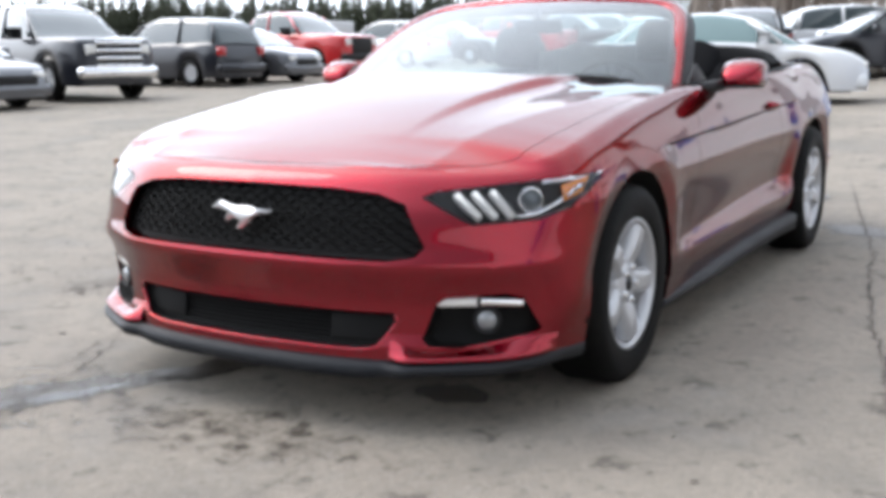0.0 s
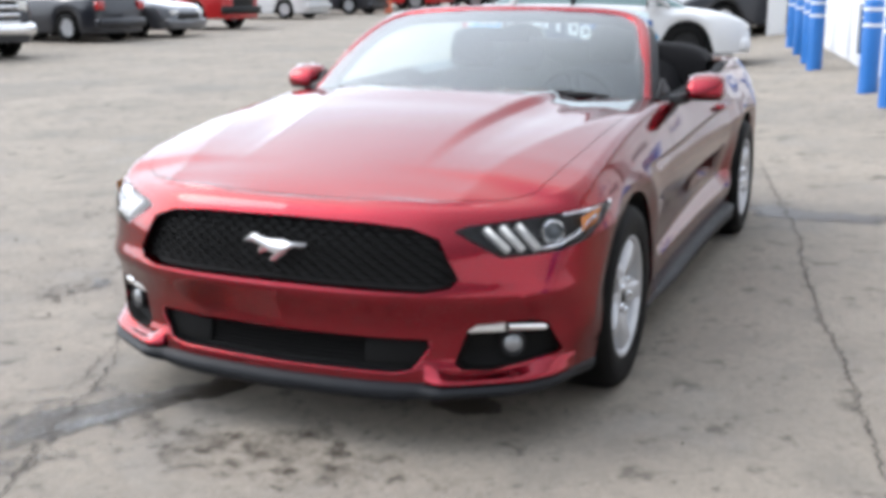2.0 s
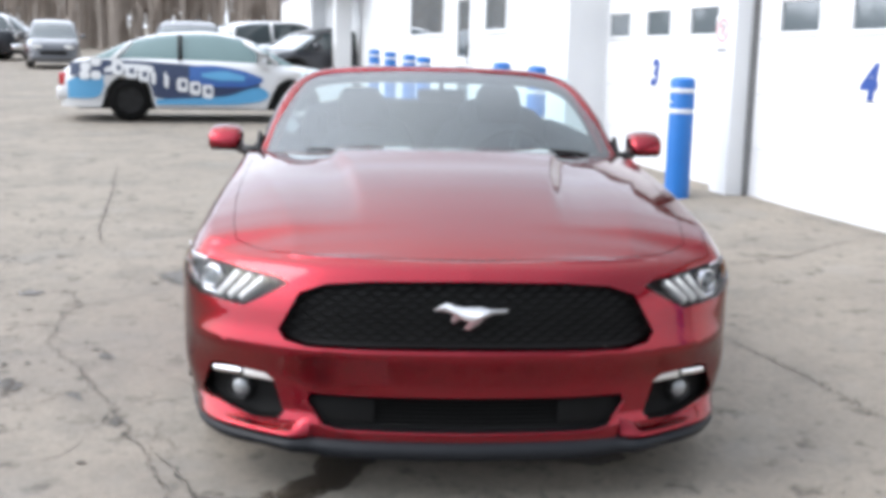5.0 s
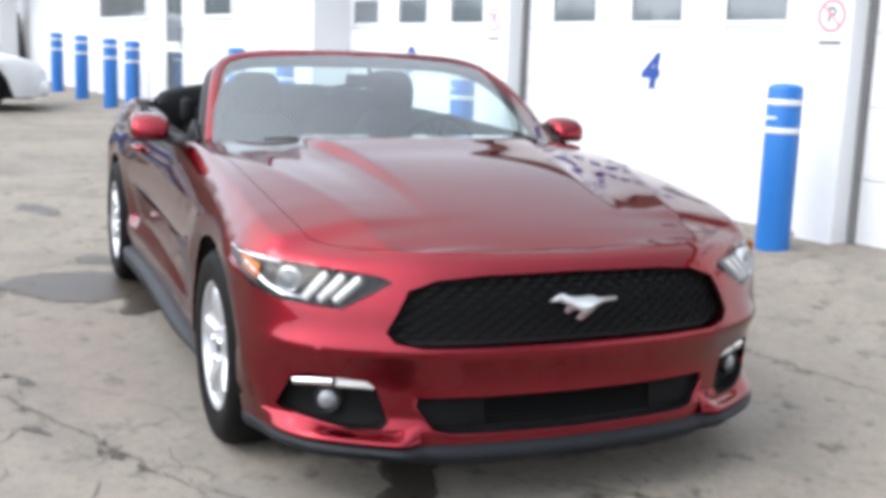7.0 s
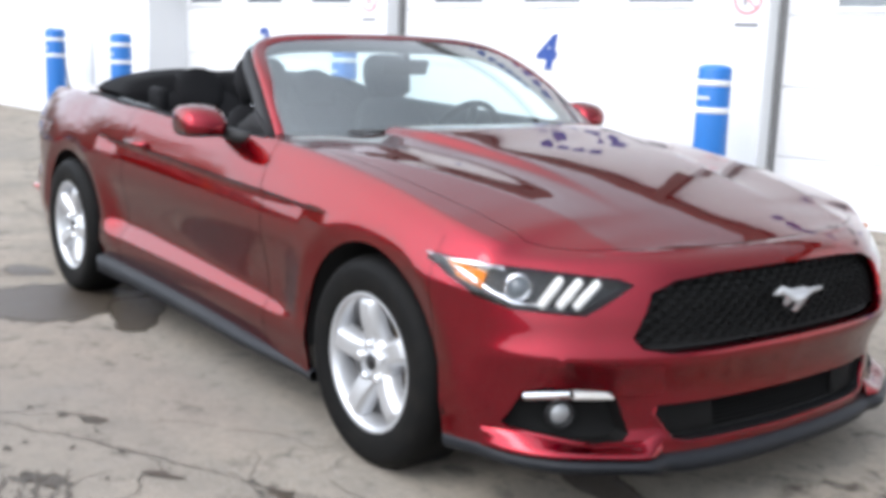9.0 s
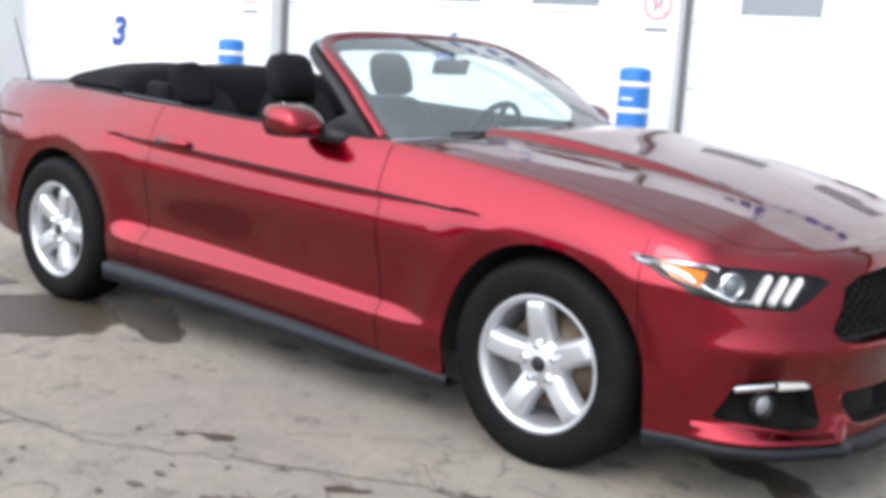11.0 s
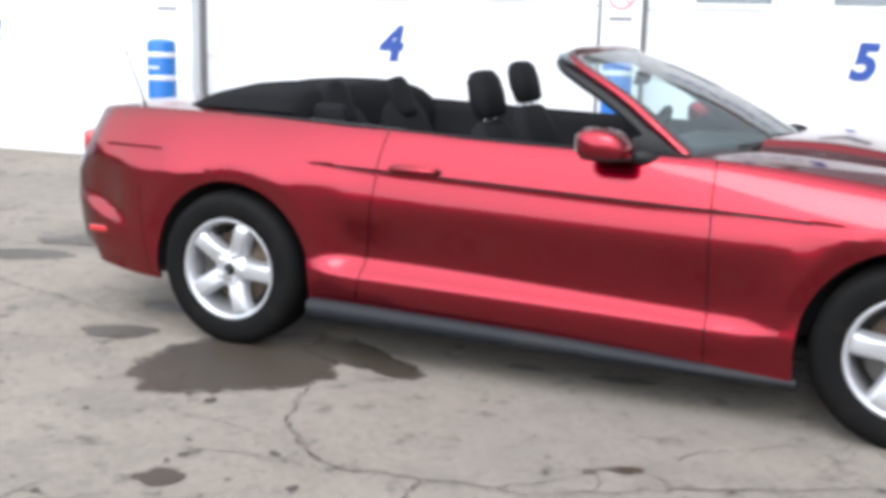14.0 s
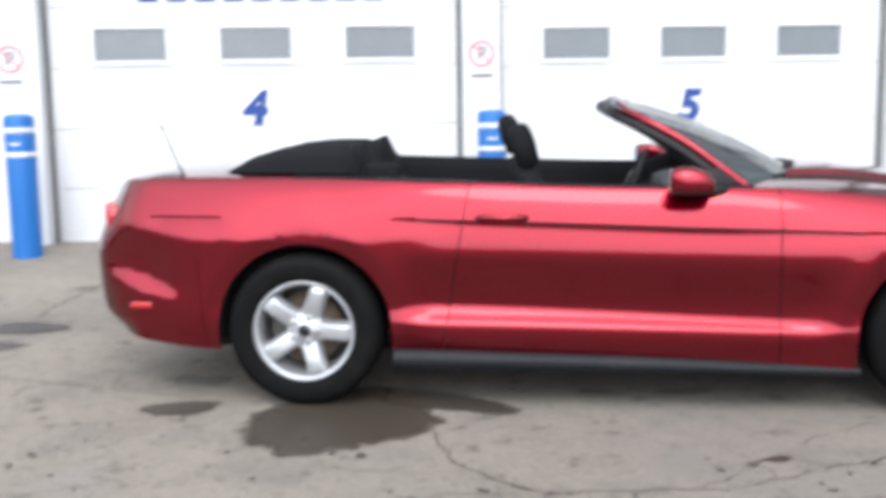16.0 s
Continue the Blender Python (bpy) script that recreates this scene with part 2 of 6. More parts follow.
def add_box(bm, x0, x1, y0, y1, z0, z1, bevel=0.0, seg=2, m=None):
    r = bmesh.ops.create_cube(bm, size=1)
    vs = r["verts"]
    for v in vs:
        v.co = Vector(((x0 + x1) / 2 + v.co.x * (x1 - x0), (y0 + y1) / 2 + v.co.y * (y1 - y0), (z0 + z1) / 2 + v.co.z * (z1 - z0)))
    if m is not None:
        for v in vs:
            v.co = m @ v.co
    if bevel:
        es = {e for v in vs for e in v.link_edges}
        bmesh.ops.bevel(bm, geom=list(es), offset=bevel, segments=seg, affect="EDGES", profile=0.5)
    return bm


def box(x0, x1, y0, y1, z0, z1, bevel=0.0, seg=2, m=None):
    return add_box(bmesh.new(), x0, x1, y0, y1, z0, z1, bevel, seg, m)


def grid_bm(P, close_u=False, flip=False, bm=None):
    """A mesh from an array of points (rows, columns, 3)."""
    bm = bm or bmesh.new()
    R, C = P.shape[:2]
    vs = [[bm.verts.new(P[i, j]) for j in range(C)] for i in range(R)]
    for i in range(R - 1):
        for j in range(C if close_u else C - 1):
            k = (j + 1) % C
            q = [vs[i][j], vs[i][k], vs[i + 1][k], vs[i + 1][j]]
            bm.faces.new(q[::-1] if flip else q)
    return bm


def lathe(profile, n=48, bm=None, close=False):
    """Turns (r, h) pairs about the y axis; h runs along y."""
    a = np.linspace(0, 2 * np.pi, n, endpoint=False)
    pr = np.array(profile)
    P = np.stack([pr[:, None, 0] * np.cos(a), np.repeat(pr[:, None, 1], n, 1), pr[:, None, 0] * np.sin(a)], -1)
    return grid_bm(P, True, bm=bm)


def tube(points, r, n=10, bm=None, caps=True):
    pts = [Vector(p) for p in points]
    bm = bm or bmesh.new()
    rs = r if isinstance(r, (list, tuple)) else [r] * len(pts)
    rings, up = [], Vector((0, 0, 1))
    for i, p in enumerate(pts):
        t = (pts[min(i + 1, len(pts) - 1)] - pts[max(i - 1, 0)]).normalized()
        a = t.cross(up if abs(t.z) < 0.95 else Vector((1, 0, 0))).normalized()
        b = a.cross(t)
        rings.append([bm.verts.new(p + rs[i] * (math.cos(k * 2 * math.pi / n) * a + math.sin(k * 2 * math.pi / n) * b)) for k in range(n)])
    for i in range(len(rings) - 1):
        for k in range(n):
            bm.faces.new([rings[i][k], rings[i][(k + 1) % n], rings[i + 1][(k + 1) % n], rings[i + 1][k]])
    if caps:
        bm.faces.new(rings[0][::-1])
        bm.faces.new(rings[-1])
    return bm


def prism(poly, h0, h1, axis="y", bevel=0.0):
    """A flat outline given as pairs, made solid from h0 to h1 along an axis."""
    bm = bmesh.new()
    def at(a, b, h):
        return {"x": (h, a, b), "y": (a, h, b), "z": (a, b, h)}[axis]
    lo, hi = [bm.verts.new(at(a, b, h0)) for a, b in poly], [bm.verts.new(at(a, b, h1)) for a, b in poly]
    bm.faces.new(lo)
    bm.faces.new(hi[::-1])
    for i in range(len(poly)):
        j = (i + 1) % len(poly)
        bm.faces.new([lo[j], lo[i], hi[i], hi[j]])
    bmesh.ops.recalc_face_normals(bm, faces=bm.faces)
    if bevel:
        bmesh.ops.bevel(bm, geom=list(bm.edges), offset=bevel, segments=2, affect="EDGES", profile=0.5)
    return bm


def curve(xs, ys):
    """A smooth curve through control points that never overshoots."""
    xs, ys = np.array(xs, float), np.array(ys, float)
    if xs[0] > xs[-1]:
        xs, ys = xs[::-1], ys[::-1]
    h, d = np.diff(xs), np.diff(ys) / np.diff(xs)
    m = np.zeros(len(xs))
    m[0], m[-1] = d[0], d[-1]
    for i in range(1, len(xs) - 1):
        if d[i - 1] * d[i] > 0:
            w1, w2 = 2 * h[i] + h[i - 1], h[i] + 2 * h[i - 1]
            m[i] = (w1 + w2) / (w1 / d[i - 1] + w2 / d[i])
    def f(x):
        x = np.clip(np.asarray(x, float), xs[0], xs[-1])
        i = np.clip(np.searchsorted(xs, x) - 1, 0, len(xs) - 2)
        t = (x - xs[i]) / h[i]
        return ((1 + 2 * t) * (1 - t) ** 2 * ys[i] + t * (1 - t) ** 2 * h[i] * m[i] + t * t * (3 - 2 * t) * ys[i + 1] + t * t * (t - 1) * h[i] * m[i + 1])
    return f


def sstep(a, b, x):
    t = np.clip((np.asarray(x, float) - a) / (b - a), 0, 1)
    return t * t * (3 - 2 * t)


# ---- ground ----
WALL_A, WALL_P = 10.5, (-2.79, 3.60)
WALL = pose(WALL_P[0], WALL_P[1], 0, 0, 0, WALL_A)     # local x along the wall, local y into the building
WU = (math.cos(radians(WALL_A)), math.sin(radians(WALL_A)))


def ground_z(x, y):
    """Height of the lot: level under the car, rising to the apron and gently away to the far end."""
    x, y = np.asarray(x, float), np.asarray(y, float)
    v = (x - WALL_P[0]) * WU[1] - (y - WALL_P[1]) * WU[0]
    k = np.maximum(-x - 2.5, 0)
    far = np.sqrt(k * k + 1) - 1
    hump = 0.04 * sstep(2, 14, -y) * sstep(-27, -17, x) * sstep(1.0, -6.0, x)
    fall = -0.0079 * 2.2 * np.tanh(x / 2.2) * np.exp(-(y / 4.0) ** 2)
    return 0.15 * sstep(0, 1, (2.3 - v) / 2.1) + 0.0215 * far + hump + fall + 0.006 * np.exp(-(x * x + y * y) / 16)


def gz(x, y):
    return float(ground_z(x, y))


def spaced(near, step, far, n):
    a = np.arange(0, near, step)
    return np.concatenate([a, near * (far / near) ** np.linspace(0, 1, n)])


gx = spaced(14, 0.25, 900, 60)
gxs = np.concatenate([-gx[:0:-1], gx])
GX, GY = np.meshgrid(gxs, gxs, indexing="ij")
GZ = ground_z(GX, GY)
ground = link_mesh("ground", grid_bm(np.stack([GX, GY, GZ], -1)), M_ASPHALT)
tagged(ground, "worn grey-brown asphalt parking lot with cracks and damp stains", "ground", kind="structure")


# ---- building ----
PITCH, DOOR_W, SILL = 3.77, 3.44, 0.13
DOOR_C = {"3": -3.72, "4": 0.05, "5": 3.82}
PANES = (-1.035, 0.0, 1.042)            # window centres of a door, from its middle


def wall_obj(name, bm, material, label, category="wall", kind="structure", smooth=False):
    ob = link_mesh(name, bm, material, None, label, smooth)
    ob.matrix_basis = WALL
    return tagged(ob, label, category, kind=kind)


TOP = 3.42
wall_obj("wall_service", box(-5.62, 24.0, 0.10, 0.35, 2.62, TOP), M_WALL, "white painted service building wall above the garage doors")
wall_obj("wall_office", box(-36.0, -5.15, -0.50, 0.35, 0.0, TOP), M_WALL, "white painted metal wall of the office part")
# unseen wall, added so the car's nose mirrors white instead of a dark opening
wall_obj("wall_plain", box(5.86, 24.0, 0.04, 0.35, 0.0, 2.62), M_WALL, "unseen plain white wall added beyond the last garage door")
wall_obj("wall_end", box(24.0, 24.25, -0.22, 8.0, 0.0, TOP), M_WALL, "white painted end wall of the service building")
wall_obj("wall_back", box(-36.0, 24.25, 8.0, 8.25, 0.0, TOP), M_WALL, "white painted back wall of the service building")
wall_obj("roof", box(-36.2, 24.45, 0.30, 8.4, TOP, TOP + 0.18, 0.02), M_WALL, "flat white roof edge of the service building", "roof")
for a, b, v in ((-5.14, 24.45, 0.096), (-36.2, -5.144, -0.504)):
    wall_obj("roof_fascia", box(a, b, v - 0.07, v, TOP - 0.06, TOP + 0.17, 0.01), M_FASCIA, "dark brown metal fascia along the roof edge", "fascia")

post_us = [-5.62 + 0.14, -1.835, 1.935, 5.705]
for i, u in enumerate(post_us):
    w = 0.31 if i else 0.20
    bm = box(u - w / 2, u + w / 2, -0.22, 0.34, 0.0, 2.64, 0.012)
    wall_obj("wall_post", bm, M_WALL, "white metal-clad post between two garage doors", "post")
    wall_obj("downpipe", box(u - 0.07, u + 0.07, -0.02, 0.096, 2.70, TOP, 0.012), M_FASCIA, "dark brown rainwater pipe below the roof edge", "pipe")


def letters(text, size, depth, m, name, material, parent=None, bold=0.012, shear=0.0, label=""):
    """Built-in lettering made into a mesh."""
    c = bpy.data.curves.new(name, "FONT")
    c.body, c.size, c.extrude, c.align_x, c.align_y, c.offset, c.shear = text, size, depth, "CENTER", "CENTER", bold, shear
    tmp = bpy.data.objects.new(name, c)
    me = bpy.data.meshes.new_from_object(tmp)
    bpy.data.objects.remove(tmp)
    me.materials.append(material)
    ob = new(name, me)
    ob.parent = parent
    ob.matrix_basis = m
    return tagged(ob, label)


def garage_door(num):
    c, h = DOOR_C[num], 2.62
    d = thing("garage_door", "white sectional garage door with three small windows and a blue numeral", "garage door", WALL @ pose(c, 0, -0.028 if num == "5" else 0.0), "garage doors")
    half = DOOR_W / 2
    sec, gap = (h - SILL) / 5, 0.006
    for k in range(5):
        z0, z1 = SILL + k * sec + gap / 2, SILL + (k + 1) * sec - gap / 2
        holes = [(p, 0.595, 1.68, 1.95) for p in PANES] if z0 < 1.7 < z1 else []
        cols = [-half]
        for p, w, a, b in sorted(holes):
            cols += [p - w / 2, p + w / 2]
        cols.append(half)
        bm = bmesh.new()
        ribs = 5
        for j in range(len(cols) - 1):
            if j % 2 == 0 or not holes:
                spans = [(z0, z1)]
            else:
                spans = [(z0, holes[0][2]), (holes[0][3], z1)]
            for a, b in spans:
                if b - a > 0.01:
                    add_box(bm, cols[j], cols[j + 1], 0.0, 0.05, a, b)
        part("panel", bm, M_DOORW, d, "", False)
        # shallow pressed ribs along the panel
        bm = bmesh.new()
        for r in range(ribs):
            z = z0 + (r + 0.5) * (z1 - z0) / ribs
            for j in range(len(cols) - 1):
                if j % 2 == 1 and holes and holes[0][2] - 0.05 < z < holes[0][3] + 0.05:
                    continue
                add_box(bm, cols[j] + (0.03 if j == 0 else 0.04), cols[j + 1] - (0.03 if j == len(cols) - 2 else 0.04), -0.0015, 0.004, z - 0.014, z + 0.014, 0.001, 1)
        part("rib", bm, M_DOORW, d, "", False)
    for p in PANES:
        fr = bmesh.new()
        for x0, x1, z0, z1 in ((p - 0.325, p - 0.29, 1.65, 1.98), (p + 0.29, p + 0.325, 1.65, 1.98), (p - 0.29, p + 0.29, 1.65, 1.685), (p - 0.29, p + 0.29, 1.945, 1.98)):
            add_box(fr, x0, x1, -0.014, 0.03, z0, z1, 0.004, 1)
        w = part("window", fr, M_WHITE, d, "", False)
        part("pane", box(p - 0.29, p + 0.29, 0.008, 0.014, 1.685, 1.945), M_DARKGLASS, w, "dark reflecting pane", False)
    for s in (-1, 1):
        part("side_seal", box(s * (half - 0.005) - 0.022, s * (half - 0.005) + 0.022, -0.05, 0.05, SILL, h), M_SEAL, d, "grey rubber side seal", False)
    part("bottom_seal", box(-half, half, -0.012, 0.045, SILL - 0.03, SILL + 0.02, 0.008), M_SEAL, d, "grey rubber bottom seal", False)
    letters(num, 0.375, 0.002, pose(-0.04, -0.0045, 1.255 if num == "5" else 1.265, 90, 0, 0), "numeral", M_NUMBLUE, d, 0.018, 0.18, "blue painted numeral")
    return d


for num in ("3", "4", "5"):
    garage_door(num)
wall_obj("door_step", box(-5.5, 5.84, -0.16, 0.34, 0.0, 0.128, 0.01), M_CONCRETE, "concrete door sill strip along the garage doors", "sill")


def no_parking_sign(u):
    s = thing("no_parking_sign", "small no-parking sign with a red ring on a white post", "sign", WALL @ pose(u, -0.223, 1.70), "no-parking signs")
    part("plate", box(-0.125, 0.125, -0.003, 0.0, -0.235, 0.14, 0.001, 1), M_WHITE, s, "", False)
    ring = lathe([(0.088, -0.0035), (0.088, -0.006), (0.112, -0.006), (0.112, -0.0035)], 40)
    part("ring", ring, M_SIGNRED, s, "red ring", False)
    part("slash", box(-0.094, 0.094, -0.0065, -0.0045, -0.009, 0.009, m=pose(0, 0, 0, 0, 45, 0)), M_SIGNRED, s, "red slash", False)
    letters("P", 0.15, 0.0008, pose(0, -0.0042, 0.0, 90, 0, 0), "letter", M_INK, s, 0.004)
    part("text_bar", box(-0.09, 0.09, -0.0055, -0.003, -0.195, -0.165), M_INK, s, "dark line of small print", False)


for u in (-1.90, 1.93, 5.70):
    no_parking_sign(u)


def bollard(u, v, first=None):
    p = WALL @ Vector((u, -v, 0))
    m = pose(p.x, p.y, gz(p.x, p.y) - 0.02, 0, 0, WALL_A)
    if first:
        return copy_thing(first, m)
    b = thing("bollard", "blue plastic-sleeved bollard with two white bands", "bollard", m, "blue bollards")
    R = 0.114
    a = np.linspace(0, np.pi / 2, 7)
    dome = [(R * math.cos(t) ** 0.6 if t < 1.57 else 0.001, 1.09 + 0.035 * math.sin(t)) for t in a]
    bm = lathe([(R, 0.0), (R, 0.5)] + dome, 40)
    for v_ in bm.verts:
        v_.co = Vector((v_.co.x, v_.co.z, v_.co.y))
    bmesh.ops.recalc_face_normals(bm, faces=bm.faces)
    part("sleeve", bm, M_BLUE, b)
    for z in (1.0, 0.815):
        bm = lathe([(R + 0.0005, z - 0.019), (R + 0.003, z - 0.017), (R + 0.003, z + 0.017), (R + 0.0005, z + 0.019)], 40)
        for v_ in bm.verts:
            v_.co = Vector((v_.co.x, v_.co.z, v_.co.y))
        bmesh.ops.recalc_face_normals(bm, faces=bm.faces)
        part("band", bm, M_WHITE, b, "white reflective band")
    part("label_strip", box(-0.055, 0.03, -R - 0.004, -R + 0.012, 0.89, 0.907), M_WHITE, b, "faded white line of print", False)
    return b


first_bollard = bollard(-1.73, 0.69)
for u, v in ((1.95, 0.66), (-5.05, 0.92), (-6.45, 0.92), (-9.85, 1.15), (-11.1, 1.1), (-12.9, 1.05), (-14.7, 1.0), (5.75, 0.66)):
    bollard(u, v, first_bollard)

# dark blue lettering over the doors, seen mirrored in the bonnet
for c, rows in ((0.05, ((2.165, 2.37, -0.95, 1.15, 9), (2.70, 2.86, -0.85, 0.95, 9))), (3.82, ((2.70, 2.86, -0.9, 0.9, 10),))):
    sign = thing("wall_lettering", "dark blue lettering on the wall above a garage door", "lettering", WALL @ pose(c, 0, 0), "wall lettering")
    for z0, z1, a, b, n in rows:
        for i in range(n):
            x = a + (b - a) * i / n
            on_door = z1 < 2.62
            y = -0.004 if on_door else 0.096
            part("letter_bar", box(x, x + (b - a) / n * 0.68, y - 0.004, y, z0, z1), M_NUMBLUE, sign, "", False)

# office part: glazed door, windows, posts
od = thing("office_door", "white-framed glazed office door in a white wall", "door", WALL @ pose(-9.75, -0.50, 0.30))
fr = bmesh.new()
for x0, x1, z0, z1 in ((-0.50, -0.36, 0, 2.1), (0.36, 0.50, 0, 2.1), (-0.36, 0.36, 2.0, 2.1), (-0.36, 0.36, 0.0, 0.22), (-0.36, 0.36, 0.95, 1.1)):
    add_box(fr, x0, x1, -0.03, 0.0, z0, z1, 0.004, 1)
part("door_frame", fr, M_WHITE, od, "", False)
part("pane", box(-0.36, 0.36, -0.012, -0.002, 0.22, 0.95), M_DARKGLASS, od, "dark pane", False)
part("pane", box(-0.36, 0.36, -0.012, -0.002, 1.1, 2.0), M_DARKGLASS, od, "dark pane", False)
part("handle", tube([(0.43, -0.03, 1.0), (0.43, -0.08, 1.0), (0.43, -0.08, 1.3), (0.43, -0.03, 1.3)], 0.012), M_BLACK, od, "dark pull handle")


def office_window(u, w, z0, z1):
    o = thing("office_window", "white-framed fixed window with dark glass", "window", WALL @ pose(u, -0.50, 0), "office windows")
    fr = bmesh.new()
    for x0, x1, a, b in ((-w / 2 - 0.05, -w / 2, z0 - 0.05, z1 + 0.05), (w / 2, w / 2 + 0.05, z0 - 0.05, z1 + 0.05), (-w / 2, w / 2, z0 - 0.05, z0), (-w / 2, w / 2, z1, z1 + 0.05)):
        add_box(fr, x0, x1, -0.03, 0.0, a, b, 0.004, 1)
    part("window_frame", fr, M_WHITE, o, "", False)
    part("pane", box(-w / 2, w / 2, -0.012, -0.002, z0, z1), M_DARKGLASS, o, "dark pane", False)


office_window(-8.05, 1.0, 1.80, 2.65)
office_window(-12.3, 2.5, 1.80, 2.65)
for u in (-6.35, -7.3, -11.0, -13.9, -15.5, -17.0):
    wall_obj("wall_seam", box(u - 0.006, u + 0.006, -0.506, -0.498, 0.0, TOP - 0.2), M_SEAL, "joint between white wall sheets", "joint")

for u in (-19.0, -23.0):
    p = WALL @ Vector((u, -0.95, 0))
    wall_obj("canopy_post", box(u - 0.2, u + 0.2, -1.15, -0.75, 0.0, 3.15, 0.02), M_WALL, "square white post in front of the office wall", "post")
wall_obj("canopy", box(-26.0, -17.5, -1.6, -0.5, 3.05, 3.3, 0.02), M_WALL, "white canopy over the far entrance", "canopy")
bx = thing("storage_bin", "blue plastic storage bin against the far wall", "bin", WALL @ pose(-29.5, -1.1, gz(-31.0, -3.0) - 0.02))
part("bin_body", box(-1.2, 1.2, -0.4, 0.4, 0, 0.85, 0.04), M_BLUE, bx)
part("lid", box(-1.24, 1.24, -0.44, 0.44, 0.85, 0.93, 0.03), M_BLUE, bx, "blue hinged lid")


# ---- the red convertible: nose towards +x, standing at the origin, on a lot that falls gently towards its nose ----
CAR_AT = pose(-0.012, 0.045, 0.006, 0, 0.45, -0.72) @ Matrix.Diagonal((1.010, 1, 1, 1))
car = thing("convertible_car", "ruby red metallic two-door convertible with its black top folded down", "car", CAR_AT)
HUBX, HUBZ, ARCH = 1.36, 0.335, 0.385

# plan outline of half the car at its widest, nose to tail
OUT = [(2.262, 0), (2.255, 0.18), (2.238, 0.36), (2.20, 0.52), (2.135, 0.66), (2.045, 0.80), (1.92, 0.905), (1.76, 0.960), (1.6, 0.974), (1.36, 0.978), (1.1, 0.97),
       (0.7, 0.957), (0.2, 0.95), (-0.4, 0.953), (-0.9, 0.968), (-1.36, 0.985), (-1.75, 0.97), (-2.0, 0.93), (-2.2, 0.865), (-2.33, 0.77), (-2.405, 0.64), (-2.445, 0.45), (-2.465, 0)]
oc = np.array(OUT)
chord = np.concatenate([[0], np.cumsum(np.hypot(*np.diff(oc, axis=0).T))])


def catmull(t, v):
    """Smooth curve through v at the knots t."""
    m = np.gradient(v, t)
    def f(x):
        i = np.clip(np.searchsorted(t, x, side="right") - 1, 0, len(t) - 2)
        h = t[i + 1] - t[i]
        s = (x - t[i]) / h
        return (1 + 2 * s) * (1 - s) ** 2 * v[i] + s * (1 - s) ** 2 * h * m[i] + s * s * (3 - 2 * s) * v[i + 1] + s * s * (s - 1) * h * m[i + 1]
    return f


S = np.concatenate([np.linspace(0, 1.15, 76), np.linspace(1.15, chord[-1] - 0.9, 210)[1:], np.linspace(chord[-1] - 0.9, chord[-1], 40)[1:]])
OX, OY = catmull(chord, oc[:, 0])(S), catmull(chord, oc[:, 1])(S)
TX, TY = np.gradient(OX, S), np.gradient(OY, S)
TX[0], TY[0], TX[-1], TY[-1] = 0, 1, 0, -1
TL = np.hypot(TX, TY)
NX, NY = TY / TL, -TX / TL                      # outward

z_top = curve([2.262, 2.19, 2.12, 2.0, 1.85, 1.67, 1.36, 1.1, 0.8, 0.6, 0.3, 0, -0.5, -0.9, -1.36, -1.8, -2.1, -2.4, -2.52],
              [0.778, 0.775, 0.772, 0.782, 0.808, 0.842, 0.893, 0.925, 0.952, 0.962, 0.963, 0.966, 0.977, 0.988, 1.0, 1.0, 0.993, 0.972, 0.96])
z_low = curve([2.3, 2.2, 2.05, 1.75, 1.36, 1.0, 0.7, 0.3, -0.4, -1.0, -1.75, -2.2, -2.6], [0.220, 0.222, 0.230, 0.225, 0.210, 0.198, 0.210, 0.226, 0.242, 0.254, 0.242, 0.275, 0.35])
z_crease = curve([2.3, 1.5, 1.1, 0.3, -1.0, -1.6, -2.6], [0.66, 0.74, 0.778, 0.80, 0.832, 0.835, 0.82])
z_ledge = curve([2.3, 1.0, -0.9, -2.6], [0.36, 0.368, 0.408, 0.42])
ledge_w = curve([2.3, 1.0, -0.8, -2.6], [0.013, 0.013, 0.031, 0.031])
side_top_d = curve([2.3, 1.8, 1.36, 1.0, 0.65, 0.3, -0.5, -0.9, -1.3, -1.8, -2.2, -2.6], [0.09, 0.105, 0.125, 0.12, 0.10, 0.075, 0.075, 0.10, 0.16, 0.17, 0.14, 0.1])
side_top_z = curve([2.3, 1.8, 1.36, 0.8, 0.3, -0.5, -1.3, -2.0, -2.6], [0.66, 0.68, 0.70, 0.76, 0.79, 0.80, 0.72, 0.76, 0.78])
front_d = curve([0.15, 0.20, 0.262, 0.30, 0.38, 0.44, 0.485, 0.508, 0.522, 0.545, 0.64, 0.715, 0.757, 0.785], [0.03, 0.026, 0.026, 0.038, 0.040, 0.026, 0.008, 0.0, 0.007, 0.016, 0.036, 0.075, 0.11, 0.165])
rear_d = curve([0.2, 0.30, 0.36, 0.45, 0.55, 0.66, 0.72, 0.85, 0.93, 1.0], [0.16, 0.09, 0.03, 0.008, 0.0, 0.0, 0.014, 0.075, 0.115, 0.155])


